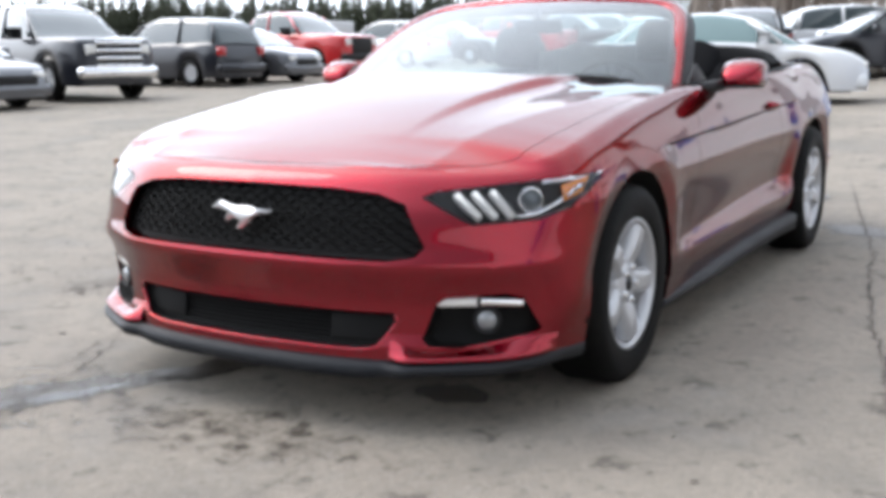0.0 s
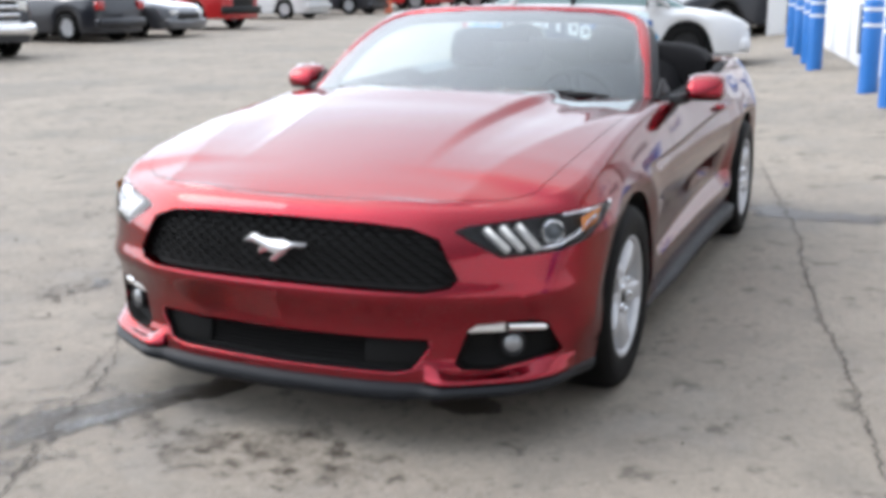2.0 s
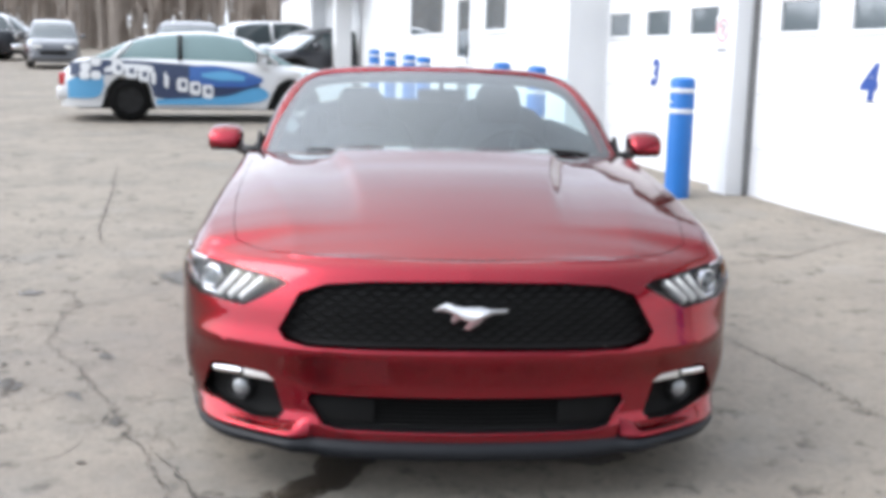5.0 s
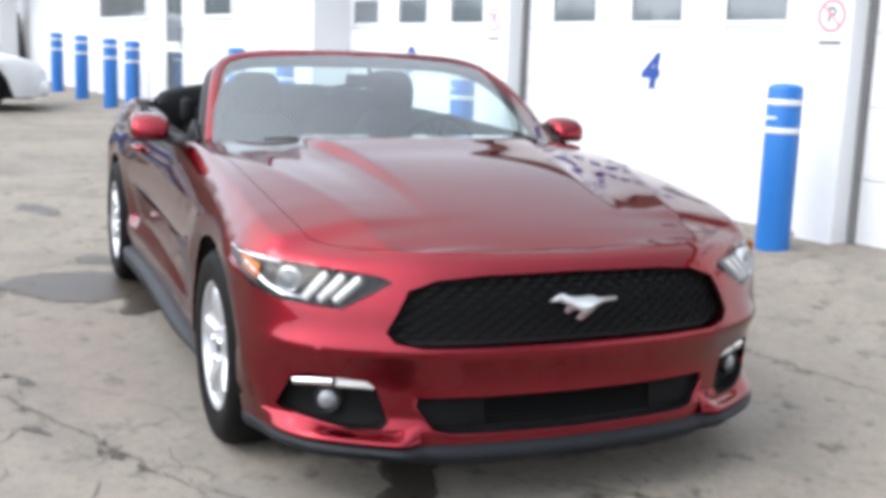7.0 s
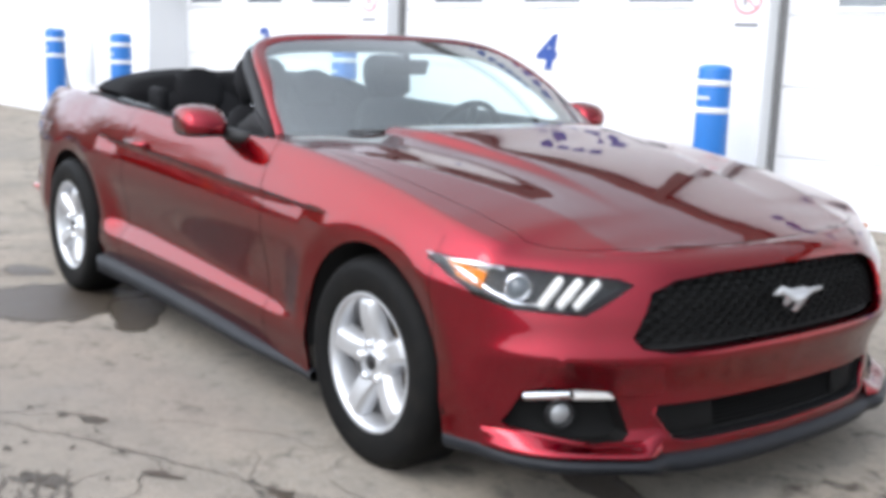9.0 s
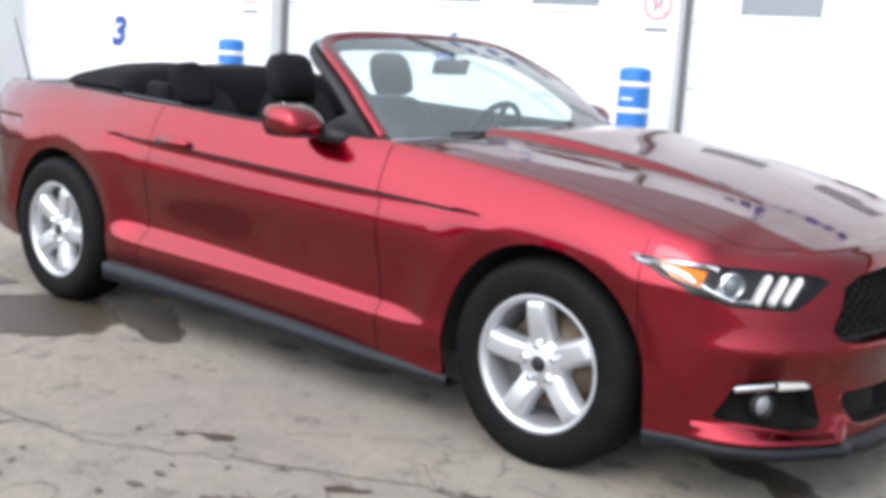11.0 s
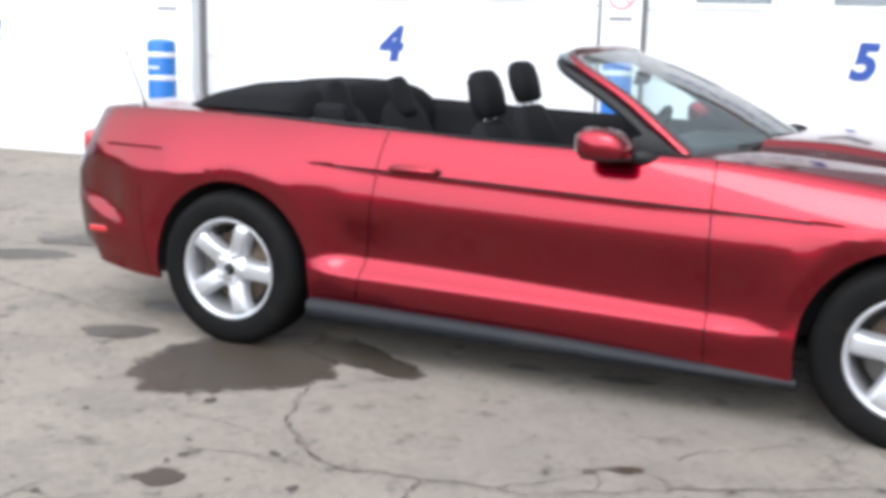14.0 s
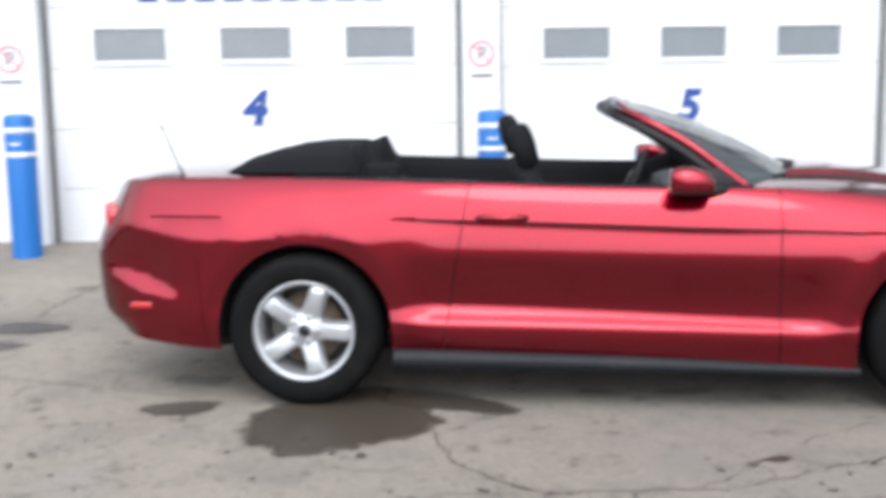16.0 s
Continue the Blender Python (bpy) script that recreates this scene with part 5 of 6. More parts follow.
# door mirrors
def door_mirror(side):
    mk = (lambda b: b) if side < 0 else mirrored
    spec = []
    for k, (wz, wx, dz) in enumerate(((0.024, 0.04, 0.0), (0.047, 0.078, 0.0), (0.054, 0.090, 0.002), (0.057, 0.094, 0.003), (0.053, 0.088, 0.001), (0.044, 0.076, -0.003), (0.015, 0.03, -0.006))):
        y = -0.905 - (0.018, 0.024, 0.05, 0.10, 0.150, 0.168, 0.176)[k]
        spec.append(((0.29 - 0.13 * (-0.905 - y), y, 1.002 + dz), (wx, 0, 0), (0, 0.0, wz)))
    bm = soft_slab(spec, 28, 4.0)
    for v in bm.verts:                      # the top slopes down towards the front
        k = max(0.0, (v.co.x - 0.265) / 0.10)
        v.co.z -= 0.045 * k * k * max(0.0, (v.co.z - 0.950) / 0.11)
    m = part("door_mirror", mk(bm), M_RED, car, "red door mirror on a black foot")
    part("mirror_base", mk(soft_slab([((0.29 - 0.13 * d, -0.905 - d, 0.955), (w, 0, 0), (0, 0, 0.010)) for d, w in ((0.016, 0.07), (0.05, 0.085), (0.12, 0.09), (0.160, 0.07))], 16)), M_BLACK, m, "black lower mirror shell")
    part("mirror_foot", mk(tube([(0.44, -0.845, 0.945), (0.40, -0.885, 0.951), (0.34, -0.93, 0.960)], [0.030, 0.026, 0.024], 10)), M_BLACK, m, "black mirror foot")
    part("sail", mk(prism([(0.52, 0.955), (0.25, 0.955), (0.27, 0.985), (0.40, 1.045)], -0.838, -0.822, "y", 0.003)), M_BLACK, m, "black window corner plate")
    part("mirror_glass", mk(box(-0.002, 0.002, -0.052, 0.052, -0.034, 0.034, m=pose(0.186, -1.0, 1.002, 0, 0, -8))), M_CHROME, m, "mirror glass", False)


door_mirror(-1)
door_mirror(1)

# door handles, side markers, tail lamps, aerial
for side, door_ob in ((-1, door_r), (1, door_l)):
    mk = (lambda b: b) if side < 0 else mirrored
    yb = flank_y(-0.50, 0.832)
    rec = soft_slab([((-0.50 + d, yb + 0.004, 0.832), (0, 0, hz), (0, 0.006, 0)) for d, hz in ((-0.105, 0.004), (-0.095, 0.020), (-0.04, 0.027), (0.04, 0.027), (0.095, 0.020), (0.105, 0.004))], 14)
    part("handle_recess", mk(rec), M_RED, door_ob, "red handle recess")
    bar = tube([(-0.605, yb + 0.004, 0.836), (-0.585, yb - 0.016, 0.838), (-0.50, yb - 0.024, 0.838), (-0.415, yb - 0.016, 0.838), (-0.395, yb + 0.004, 0.836)], [0.012, 0.014, 0.0145, 0.014, 0.012], 10)
    part("door_handle", mk(bar), M_RED, door_ob, "red pull handle")
    ym = flank_y(-2.08, 0.43)
    part("side_marker", mk(box(-2.16, -2.02, ym - 0.006, ym + 0.03, 0.418, 0.444, 0.005, 2)), M_REDLENS, car, "red side marker lens")
    for k in range(3):
        y0 = -0.72 + 0.13 * k
        part("tail_lamp", mk(box(tail_x(y0, 0.80) - 0.006, tail_x(y0, 0.80) + 0.06, y0 - 0.04, y0 + 0.04, 0.735, 0.865, 0.02)), M_REDLENS, car, "red upright tail lamp")
part("aerial", tube([(-1.94, -0.76, 0.985), (-1.945, -0.762, 1.02), (-2.06, -0.77, 1.30)], [0.012, 0.005, 0.0022], 8), M_BLACK, car, "black whip aerial")

# ---- damp stains and cracks on the ground ----
def blot(name, cx, cy, rx, ry, ang=0.0, seed=0, material=None, label="", uneven=0.22, strength=1.0):
    """An irregular flat stain lying on the asphalt."""
    bm = bmesh.new()
    n = 96
    fade = bm.verts.layers.float.new("fade")
    ca, sa = math.cos(radians(ang)), math.sin(radians(ang))
    rings = []
    for f, fv in ((1.18, 0.05), (1.0, 0.5), (0.8, 0.8), (0.45, 1.0)):
        ring = []
        for k in range(n):
            t = 2 * math.pi * k / n
            r = 1 + uneven * noise.noise(Vector((math.cos(t) * 1.3, math.sin(t) * 1.3, seed * 3.7))) * 1.6 + uneven * 0.5 * noise.noise(Vector((math.cos(t) * 5, math.sin(t) * 5, seed * 7.1)))
            r *= f
            x, y = rx * r * math.cos(t), ry * r * math.sin(t)
            px, py = cx + x * ca - y * sa, cy + x * sa + y * ca
            ring.append(bm.verts.new((px, py, gz(px, py) + 0.002 + 0.0006 * (seed % 6))))
            ring[-1][fade] = fv * strength
        rings.append(ring)
    for k in range(n):
        j = (k + 1) % n
        for q in range(3):
            bm.faces.new([rings[q][k], rings[q][j], rings[q + 1][j], rings[q + 1][k]])
    bm.faces.new(rings[3])
    ob = link_mesh(name, bm, material or M_WET, None, label)
    return tagged(ob, label, "stain", "stains on the asphalt", "structure")


WETL = "dark damp patch on the grey asphalt"
blot("damp_patch", -1.22, -1.10, 0.40, 0.46, 10, 1, label="large dark damp patch beside the rear tyre", uneven=0.25)
blot("damp_patch", -0.78, -0.80, 0.34, 0.15, -22, 2, label=WETL)
blot("damp_patch", -1.95, -0.97, 0.17, 0.12, 20, 3, label=WETL)
blot("damp_patch", -0.78, -2.21, 0.08, 0.06, 10, 4, label=WETL)
blot("damp_patch", -3.45, 0.58, 0.30, 0.16, 20, 5, label=WETL)
blot("damp_patch", -3.5, 0.08, 0.30, 0.14, 20, 6, label=WETL)
blot("damp_patch", -0.12, -0.60, 0.07, 0.04, 10, 7, label=WETL)
blot("damp_patch", 0.30, -0.57, 0.13, 0.05, 10, 8, label=WETL)
blot("damp_patch", -1.98, -0.52, 0.14, 0.07, 15, 9, label=WETL)
blot("damp_patch", 1.93, -0.40, 0.26, 0.11, -31, 10, label=WETL, uneven=0.5, strength=0.85)
blot("damp_patch", 1.80, 0.48, 0.09, 0.11, 8, 11, label="dark damp patch under the front of the car", uneven=0.4)
blot("damp_patch", 2.38, -0.64, 0.55, 0.15, -31, 12, label=WETL, uneven=0.6, strength=0.68)
blot("shallow_puddle", 2.44, -0.655, 0.30, 0.045, -31, 21, M_PUDDLE, "thin strip of water lying along a crack", 0.7, 0.62)
FAINT = "faint broken damp staining and painted shade on the asphalt before the car"
blot("damp_stain", 2.85, -0.80, 0.80, 0.42, 10, 22, label=FAINT, uneven=0.5, strength=0.47)
# this one paints the shade before the car's nose into the ground
blot("damp_stain", 2.42, 0.0, 0.36, 0.62, 10, 23, label=FAINT, uneven=0.5, strength=0.47)
blot("damp_stain", 3.3, -1.35, 0.55, 0.35, 40, 24, label=FAINT, uneven=0.5, strength=0.45)
blot("damp_patch", 0.95, -1.80, 0.10, 0.05, 30, 13, label=WETL, uneven=0.5)
blot("damp_patch", 0.53, -1.49, 0.05, 0.03, 30, 14, label=WETL, uneven=0.5)
blot("damp_patch", 1.10, -1.49, 0.07, 0.03, 30, 15, label=WETL, uneven=0.5)
blot("damp_patch", 1.42, -1.25, 0.05, 0.03, 30, 16, label=WETL, uneven=0.5)
blot("damp_patch", -2.05, 1.42, 0.18, 0.55, -12, 17, label=WETL, uneven=0.4)
blot("damp_patch", -4.1, -1.2, 0.3, 0.1, 20, 18, label=WETL, uneven=0.5)


def crack(pts, w, seed, label="ragged crack across the asphalt"):
    """A ragged dark groove that follows a line on the ground."""
    fine = []
    for (a, b), (c, d) in zip(pts, pts[1:]):
        n = max(int(math.hypot(c - a, d - b) / 0.013), 2)
        for k in range(n):
            fine.append((a + (c - a) * k / n, b + (d - b) * k / n))
    fine.append(pts[-1])
    bm = bmesh.new()
    last = None
    for i, (x, y) in enumerate(fine):
        p, q = fine[max(i - 1, 0)], fine[min(i + 1, len(fine) - 1)]
        tx, ty = q[0] - p[0], q[1] - p[1]
        l = math.hypot(tx, ty)
        nx_, ny_ = -ty / l, tx / l
        j = 0.030 * noise.noise(Vector((x * 9, y * 9, seed))) + 0.022 * noise.noise(Vector((x * 27, y * 27, seed + 5))) + 0.008 * noise.noise(Vector((x * 70, y * 70, seed + 7)))
        ww = 0.5 * w * (0.35 + 1.9 * abs(noise.noise(Vector((x * 16, y * 16, seed + 9))))) * min(1, 0.25 + 4 * min(i, len(fine) - 1 - i) / len(fine))
        c = (x + nx_ * j, y + ny_ * j)
        row = []
        for s_ in (-1, 1):
            px, py = c[0] + nx_ * ww * s_, c[1] + ny_ * ww * s_
            row.append(bm.verts.new((px, py, gz(px, py) + 0.007)))
        if last:
            bm.faces.new([last[0], last[1], row[1], row[0]])
        last = row
    ob = link_mesh("crack", bm, M_CRACK, None, label)
    return tagged(ob, label, "crack", "cracks in the asphalt", "structure")


crack([(-4.44, 0.77), (-1.92, 1.25), (-1.36, 1.37), (-0.75, 1.43), (-0.3, 1.5), (0.02, 1.54), (0.43, 1.62), (0.83, 1.71), (1.25, 1.77), (1.79, 1.85), (2.6, 1.95)], 0.012, 1)
crack([(-0.86, -1.08), (-0.8, -1.24), (-0.71, -1.56), (-0.63, -1.68), (-0.46, -1.83), (-0.32, -1.9), (-0.17, -1.87), (-0.05, -1.87), (-0.03, -2.07), (-0.05, -2.5)], 0.010, 2)
crack([(-0.05, -1.87), (0.14, -1.83), (0.28, -1.74), (0.5, -1.47), (0.71, -1.55), (0.97, -1.46), (1.16, -1.47)], 0.006, 3)
crack([(-0.63, -1.68), (-0.82, -1.74), (-1.06, -1.72), (-1.32, -1.71)], 0.005, 4)
crack([(1.69, -1.07), (2.1, -0.86), (2.37, -0.76), (2.59, -0.69), (2.95, -0.5), (3.4, -0.42)], 0.012, 5)
crack([(-7.14, -3.08), (-4.95, -2.68), (-2.94, -2.33), (-2.5, -2.2), (-1.9, -1.9)], 0.014, 6)
crack([(-0.28, -1.88), (0.34, -1.8), (0.73, -1.56), (1.22, -1.32), (1.74, -1.09), (2.26, -0.88)], 0.008, 7)
crack([(-1.58, 2.02), (-1.7, 2.66), (-2.12, 3.35)], 0.012, 8)
crack([(-2.0, 1.1), (-4.0, 0.2), (-6.0, -1.2), (-8.0, -1.9)], 0.012, 9)
crack([(-3.4, 2.4), (-3.55, 1.2), (-3.45, 0.6)], 0.010, 10)
crack([(-1.8, -0.85), (-2.6, -0.6), (-3.6, -0.35), (-5.0, -0.3)], 0.008, 11)

for k in range(5):                      # print of a tyre tread
    o = 0.045 * k
    crack([(1.26 + 0.37 * o, -2.02 + 0.93 * o), (1.06 + 0.37 * o, -1.95 + 0.93 * o), (0.84 + 0.37 * o, -1.87 + 0.93 * o)], 0.011, 30 + k, "faint dark print of a tyre tread")


def small_marks(name, label, n, seed, area, size, material, category):
    """Many little ragged pits and dark flecks worn into the asphalt."""
    rg = random.Random(seed)
    bm = bmesh.new()
    for k in range(n):
        cx, cy = area(rg)
        r = size * rg.uniform(0.3, 1.0) ** 2
        a0, st_ = rg.uniform(0, 3.14), rg.uniform(1.0, 2.2)
        m = 9
        ring = []
        for j in range(m):
            t = 2 * math.pi * j / m
            q = r * rg.uniform(0.55, 1.15)
            x, y = q * st_ * math.cos(t), q * math.sin(t)
            px, py = cx + x * math.cos(a0) - y * math.sin(a0), cy + x * math.sin(a0) + y * math.cos(a0)
            ring.append(bm.verts.new((px, py, gz(px, py) + 0.0062)))
        bm.faces.new(ring)
    ob = link_mesh(name, bm, material, None, label)
    return tagged(ob, label, category, kind="stuff")


def right_side(rg):
    return rg.uniform(-4.5, 3.0), -1.15 - 2.2 * rg.random() ** 0.8


def front_side(rg):
    return rg.uniform(1.6, 4.2), rg.uniform(-2.6, 1.6)


small_marks("surface_pits", "small dark pits and flecks in the worn asphalt", 420, 3, right_side, 0.021, M_CRACK, "pits")
small_marks("surface_pits", "small dark pits and flecks in the worn asphalt", 70, 4, front_side, 0.008, M_CRACK, "pits")


def fine_cracks(seed, n, x0, x1, y0, y1):
    """A web of thin short cracks where the surface breaks up."""
    rg = random.Random(seed)
    bm = bmesh.new()
    for k in range(n):
        x, y = rg.uniform(x0, x1), rg.uniform(y0, y1)
        a = rg.choice((0.15, 1.2, 2.2)) + rg.uniform(-0.4, 0.4)
        last = None
        for j in range(rg.randint(5, 13)):
            w = 0.0024 * rg.uniform(0.4, 1.2)
            c, s_ = math.cos(a), math.sin(a)
            r2 = [bm.verts.new((x - s_ * w, y + c * w, gz(x, y) + 0.0055)), bm.verts.new((x + s_ * w, y - c * w, gz(x, y) + 0.0055))]
            if last:
                bm.faces.new([last[0], last[1], r2[1], r2[0]])
            last = r2
            x, y, a = x + c * 0.05, y + s_ * 0.05, a + rg.uniform(-0.8, 0.8)
    ob = link_mesh("fine_cracks", bm, M_CRACK, None, "web of thin cracks in the worn asphalt")
    return tagged(ob, "web of thin cracks in the worn asphalt", "cracks", kind="stuff")


fine_cracks(5, 46, 0.6, 3.6, -2.3, -0.6)
fine_cracks(6, 26, -3.5, 1.5, -3.2, -1.4)


# ---- far side of the lot ----
M_TRUNK = mat("bare_bark", (0.0975, 0.07875, 0.06375), 0.9, vary=0.4, each=0.5)
M_TWIG = mat("bare_twigs", (0.37, 0.32, 0.28), 0.9, vary=0.5, grain=0.5, stain=0.08)
M_CONIFER = mat("conifer_needles", (0.06375, 0.075, 0.0465), 0.9, vary=0.6, grain=0.4, stain=0.05)
M_PWHITE = paint("white_car_paint", (0.6, 0.6075, 0.615), 0.0, 0.3)
M_PBLACK = paint("dark_car_paint", (0.009, 0.0105, 0.0165), 0.2, 0.3, 0.6)
M_PGREY = paint("grey_car_paint", (0.12, 0.1237, 0.135), 0.5, 0.3)
M_PSILVER = paint("silver_car_paint", (0.4125, 0.4275, 0.45), 0.5, 0.3)
M_PRED = paint("red_truck_paint", (0.465, 0.01125, 0.0135), 0.1, 0.3)
M_CARGLASS = mat("car_window", (0.0375, 0.0525, 0.05625), 0.05, coat=1.0)
M_TEALGLASS = mat("teal_car_window", (0.1275, 0.2025, 0.2025), 0.05, coat=1.0)
M_ORANGE = mat("orange_cone_plastic", (0.6375, 0.12, 0.0375), 0.6)


def far_car(kind, label, x, y, heading, paint_m, steel=False):
    """A parked vehicle: lofted body, dark windows, wheels, lamps. Local x is forwards."""
    S = {"sedan": (4.85, 1.85, 1.47, 2.80), "suv": (4.6, 1.85, 1.70, 2.69), "pickup": (5.9, 2.02, 1.95, 3.7), "van": (4.8, 1.84, 1.95, 3.06)}[kind]
    L, W, H, WB = S
    c = thing("parked_" + kind, label, {"sedan": "car", "suv": "car", "pickup": "pickup truck", "van": "van"}[kind], pose(x, y, gz(x, y), 0, 0, heading), "parked vehicles")
    r = 0.41 if kind == "pickup" else 0.345
    clear = 0.32 if kind == "pickup" else 0.22
    f, b = L / 2, -L / 2
    REAR = -WB / 2 + (0.08 if steel else 0.0)
    if kind == "sedan":
        belt = curve([b, b + 0.3, -1.2, 0.9, 1.8, f - 0.1, f], [0.72, 0.99, 1.03, 0.98, 0.88, 0.72, 0.55])
        roof = [(-1.95, 1.0), (-1.25, 1.32), (-0.75, 1.43), (-0.1, H), (0.45, 1.40), (1.35, 0.97)]
    elif kind == "suv":
        belt = curve([b, b + 0.15, 0.9, 1.7, f - 0.1, f], [0.75, 1.08, 1.05, 1.0, 0.82, 0.6])
        roof = [(-2.22, 1.05), (-1.95, 1.55), (-1.3, 1.67), (-0.2, H), (0.35, 1.60), (1.15, 1.05)]
    elif kind == "pickup":
        belt = curve([b, b + 0.1, -1.0, 0.8, 1.5, f - 0.15, f], [1.2, 1.28, 1.28, 1.28, 1.27, 1.20, 0.9])
        roof = [(-0.95, 1.26), (-0.85, 1.75), (-0.6, 1.90), (0.2, H), (0.6, 1.86), (1.45, 1.26)]
    else:
        belt = curve([b, b + 0.1, 0.9, 1.6, f - 0.1, f], [1.1, 1.12, 1.1, 1.05, 0.85, 0.6])
        roof = [(-2.38, 1.1), (-2.3, 1.75), (-2.0, 1.9), (-0.1, H), (0.4, 1.85), (1.6, 1.06)]
    xs = np.concatenate([np.linspace(b, b + 0.3, 6), np.linspace(b + 0.36, f - 0.36, 44), np.linspace(f - 0.3, f, 6)])
    hw = curve([b, b + 0.1, b + 0.5, 0, f - 0.7, f - 0.15, f], [W * 0.36, W * 0.44, W * 0.49, W * 0.5, W * 0.49, W * 0.42, W * 0.34])
    # body: belt and below, with wheel openings
    rows = []
    for x_ in xs:
        low = clear
        for wx in (WB / 2, REAR):
            d = abs(x_ - wx)
            if d < r + 0.06:
                low = max(low, r + math.sqrt(max((r + 0.06) ** 2 - d * d, 0)))
        zb, w = float(belt(x_)), float(hw(x_))
        zz = [low, low + (zb - low) * 0.3, low + (zb - low) * 0.62, zb - 0.10, zb - 0.03, zb, zb + 0.012, zb + 0.015]
        yy = [w * 0.965, w * 0.995, w, w * 0.97, w * 0.93, w * 0.88, w * 0.5, 0.0]
        half = [(x_, y_, z_) for y_, z_ in zip(yy, zz)]
        rows.append([(p[0], -p[1], p[2]) for p in half] + [p for p in half[::-1]][1:])
    P = np.array(rows)
    body = grid_bm(P)
    for q in (0, -1):
        body.faces.new([body.verts.new(p) for p in P[q]][::1 if q else -1])
    bmesh.ops.remove_doubles(body, verts=body.verts, dist=0.004)
    bmesh.ops.recalc_face_normals(body, faces=body.faces)
    part("body", body, paint_m, c)
    # cabin: roof shell over dark glass
    rx, rz = [p[0] for p in roof], [p[1] for p in roof]
    fz = curve(rx, rz)
    n = 26
    xs2 = np.linspace(rx[0], rx[-1], n)
    rows, grow = [], []
    for x_ in xs2:
        z = float(fz(x_))
        zb = float(belt(x_)) - 0.02
        k = max(0.0, (z - zb)) / (H - 1.0)
        w0, w1 = float(hw(x_)) * 0.90, float(hw(x_)) * (0.90 - 0.17 * min(1, k))
        prof = [(w0, zb), (w0 + (w1 - w0) * 0.85, zb + (z - zb) * 0.80), (w1 * 0.96, zb + (z - zb) * 0.93), (w1 * 0.8, z), (0.0, z + 0.015)]
        rows.append([(x_, -p[0], p[1]) for p in prof] + [(x_, p[0], p[1]) for p in prof[::-1]][1:])
    P = np.array(rows)
    part("window_band", grid_bm(P), M_TEALGLASS if steel else M_CARGLASS, c, "teal glass" if steel else "dark tinted glass")
    top = bmesh.new()
    keep = [i for i in range(n) if float(fz(xs2[i])) > H - 0.16]
    Q = P[keep[0]:keep[-1] + 1, 2:-2] + np.array([0, 0, 0.008])
    grid_bm(Q, bm=top)
    part("roof_panel", top, paint_m, c)
    for s in (-1, 1):
        for px in ([rx[1] - 0.02, (rx[1] + rx[-2]) / 2 - 0.1, rx[-2] + 0.1] if kind != "pickup" else [rx[1], rx[1] + 0.75, rx[-2] + 0.1]):
            z = float(fz(px)) - 0.03
            zb = float(belt(px))
            w0 = float(hw(px)) * 0.915
            part("pillar", tube([(px + (0.55 if px > 0.2 else ((-0.3 if kind == "sedan" else -0.12) if px < -1.0 and kind != "pickup" else 0.0)), s * w0, zb - 0.02), (px, s * w0 * 0.83, z)], 0.04, 6), paint_m if kind != "sedan" or px > 0.2 or px < -1 else M_BLACK, c)
        for wx in (WB / 2, REAR):
            t = lathe([(r * 0.62, -0.10), (r * 0.93, -0.11), (r, -0.08), (r, 0.08), (r * 0.93, 0.11), (r * 0.62, 0.10)], 28)
            for v in t.verts:
                v.co = v.co + Vector((wx, s * (W / 2 - 0.125), r))
            w = part("wheel", t, M_TYRE, c, "black tyre")
            rim = bmesh.new()
            lathe([(r * 0.63, s * 0.09), (r * 0.60, s * 0.06), (0.001, s * 0.05)], 20, rim)
            for k in range(5):
                a = k * 2 * math.pi / 5
                add_box(rim, 0.03, r * 0.6, s * 0.075 - 0.012, s * 0.075 + 0.012, -0.035, 0.035, m=pose(0, 0, 0, 0, math.degrees(a), 0))
            for v in rim.verts:
                v.co = v.co + Vector((wx, s * (W / 2 - 0.125), r))
            part("rim", rim, M_SHADOW if steel else M_ALLOY, w, "black steel rim" if steel else "alloy rim", False)
        zl = float(belt(f - 0.1)) - 0.06
        part("headlight", box(f - 0.22, f - 0.015, s * W * 0.28 - 0.14, s * W * 0.28 + 0.14, zl - 0.09 - (0.1 if kind == "pickup" else 0), zl + 0.02, 0.03), M_WHITELAMP, c, "clear headlight")
        zr = float(belt(b + 0.1)) - 0.1
        part("tail_light", box(b - 0.012, b + 0.16, s * W * 0.37 - 0.1, s * W * 0.37 + 0.12, zr - 0.16, zr + 0.05, 0.02), M_REDLENS, c, "red tail light")
        part("mirror", box(0.75, 0.93, s * (W / 2 + 0.02), s * (W / 2 + 0.19), float(belt(0.8)) - 0.01, float(belt(0.8)) + 0.15, 0.04), paint_m if kind != "pickup" else M_BLACK, c)
    zf = 0.34 + (0.2 if kind == "pickup" else 0)
    chrome = kind == "pickup" and paint_m is M_PBLACK
    part("grille", box(f - 0.05, f + 0.01, -W * 0.24, W * 0.24, zf + 0.1, zf + (0.62 if kind == "pickup" else 0.28), 0.02), M_BLACK, c)
    if chrome:
        for k in range(4):
            part("grille_bar", box(f - 0.01, f + 0.03, -W * 0.25, W * 0.25, zf + 0.12 + 0.15 * k, zf + 0.18 + 0.15 * k, 0.01), M_CHROME, c, "chrome grille bar")
    bo = 0.06 if kind == "pickup" else 0.012
    part("front_bumper", box(f - 0.22, f + bo, -W * 0.42, W * 0.42, zf - 0.1, zf + 0.14, 0.07), M_CHROME if chrome else (paint_m if kind != "pickup" else M_BLACK), c)
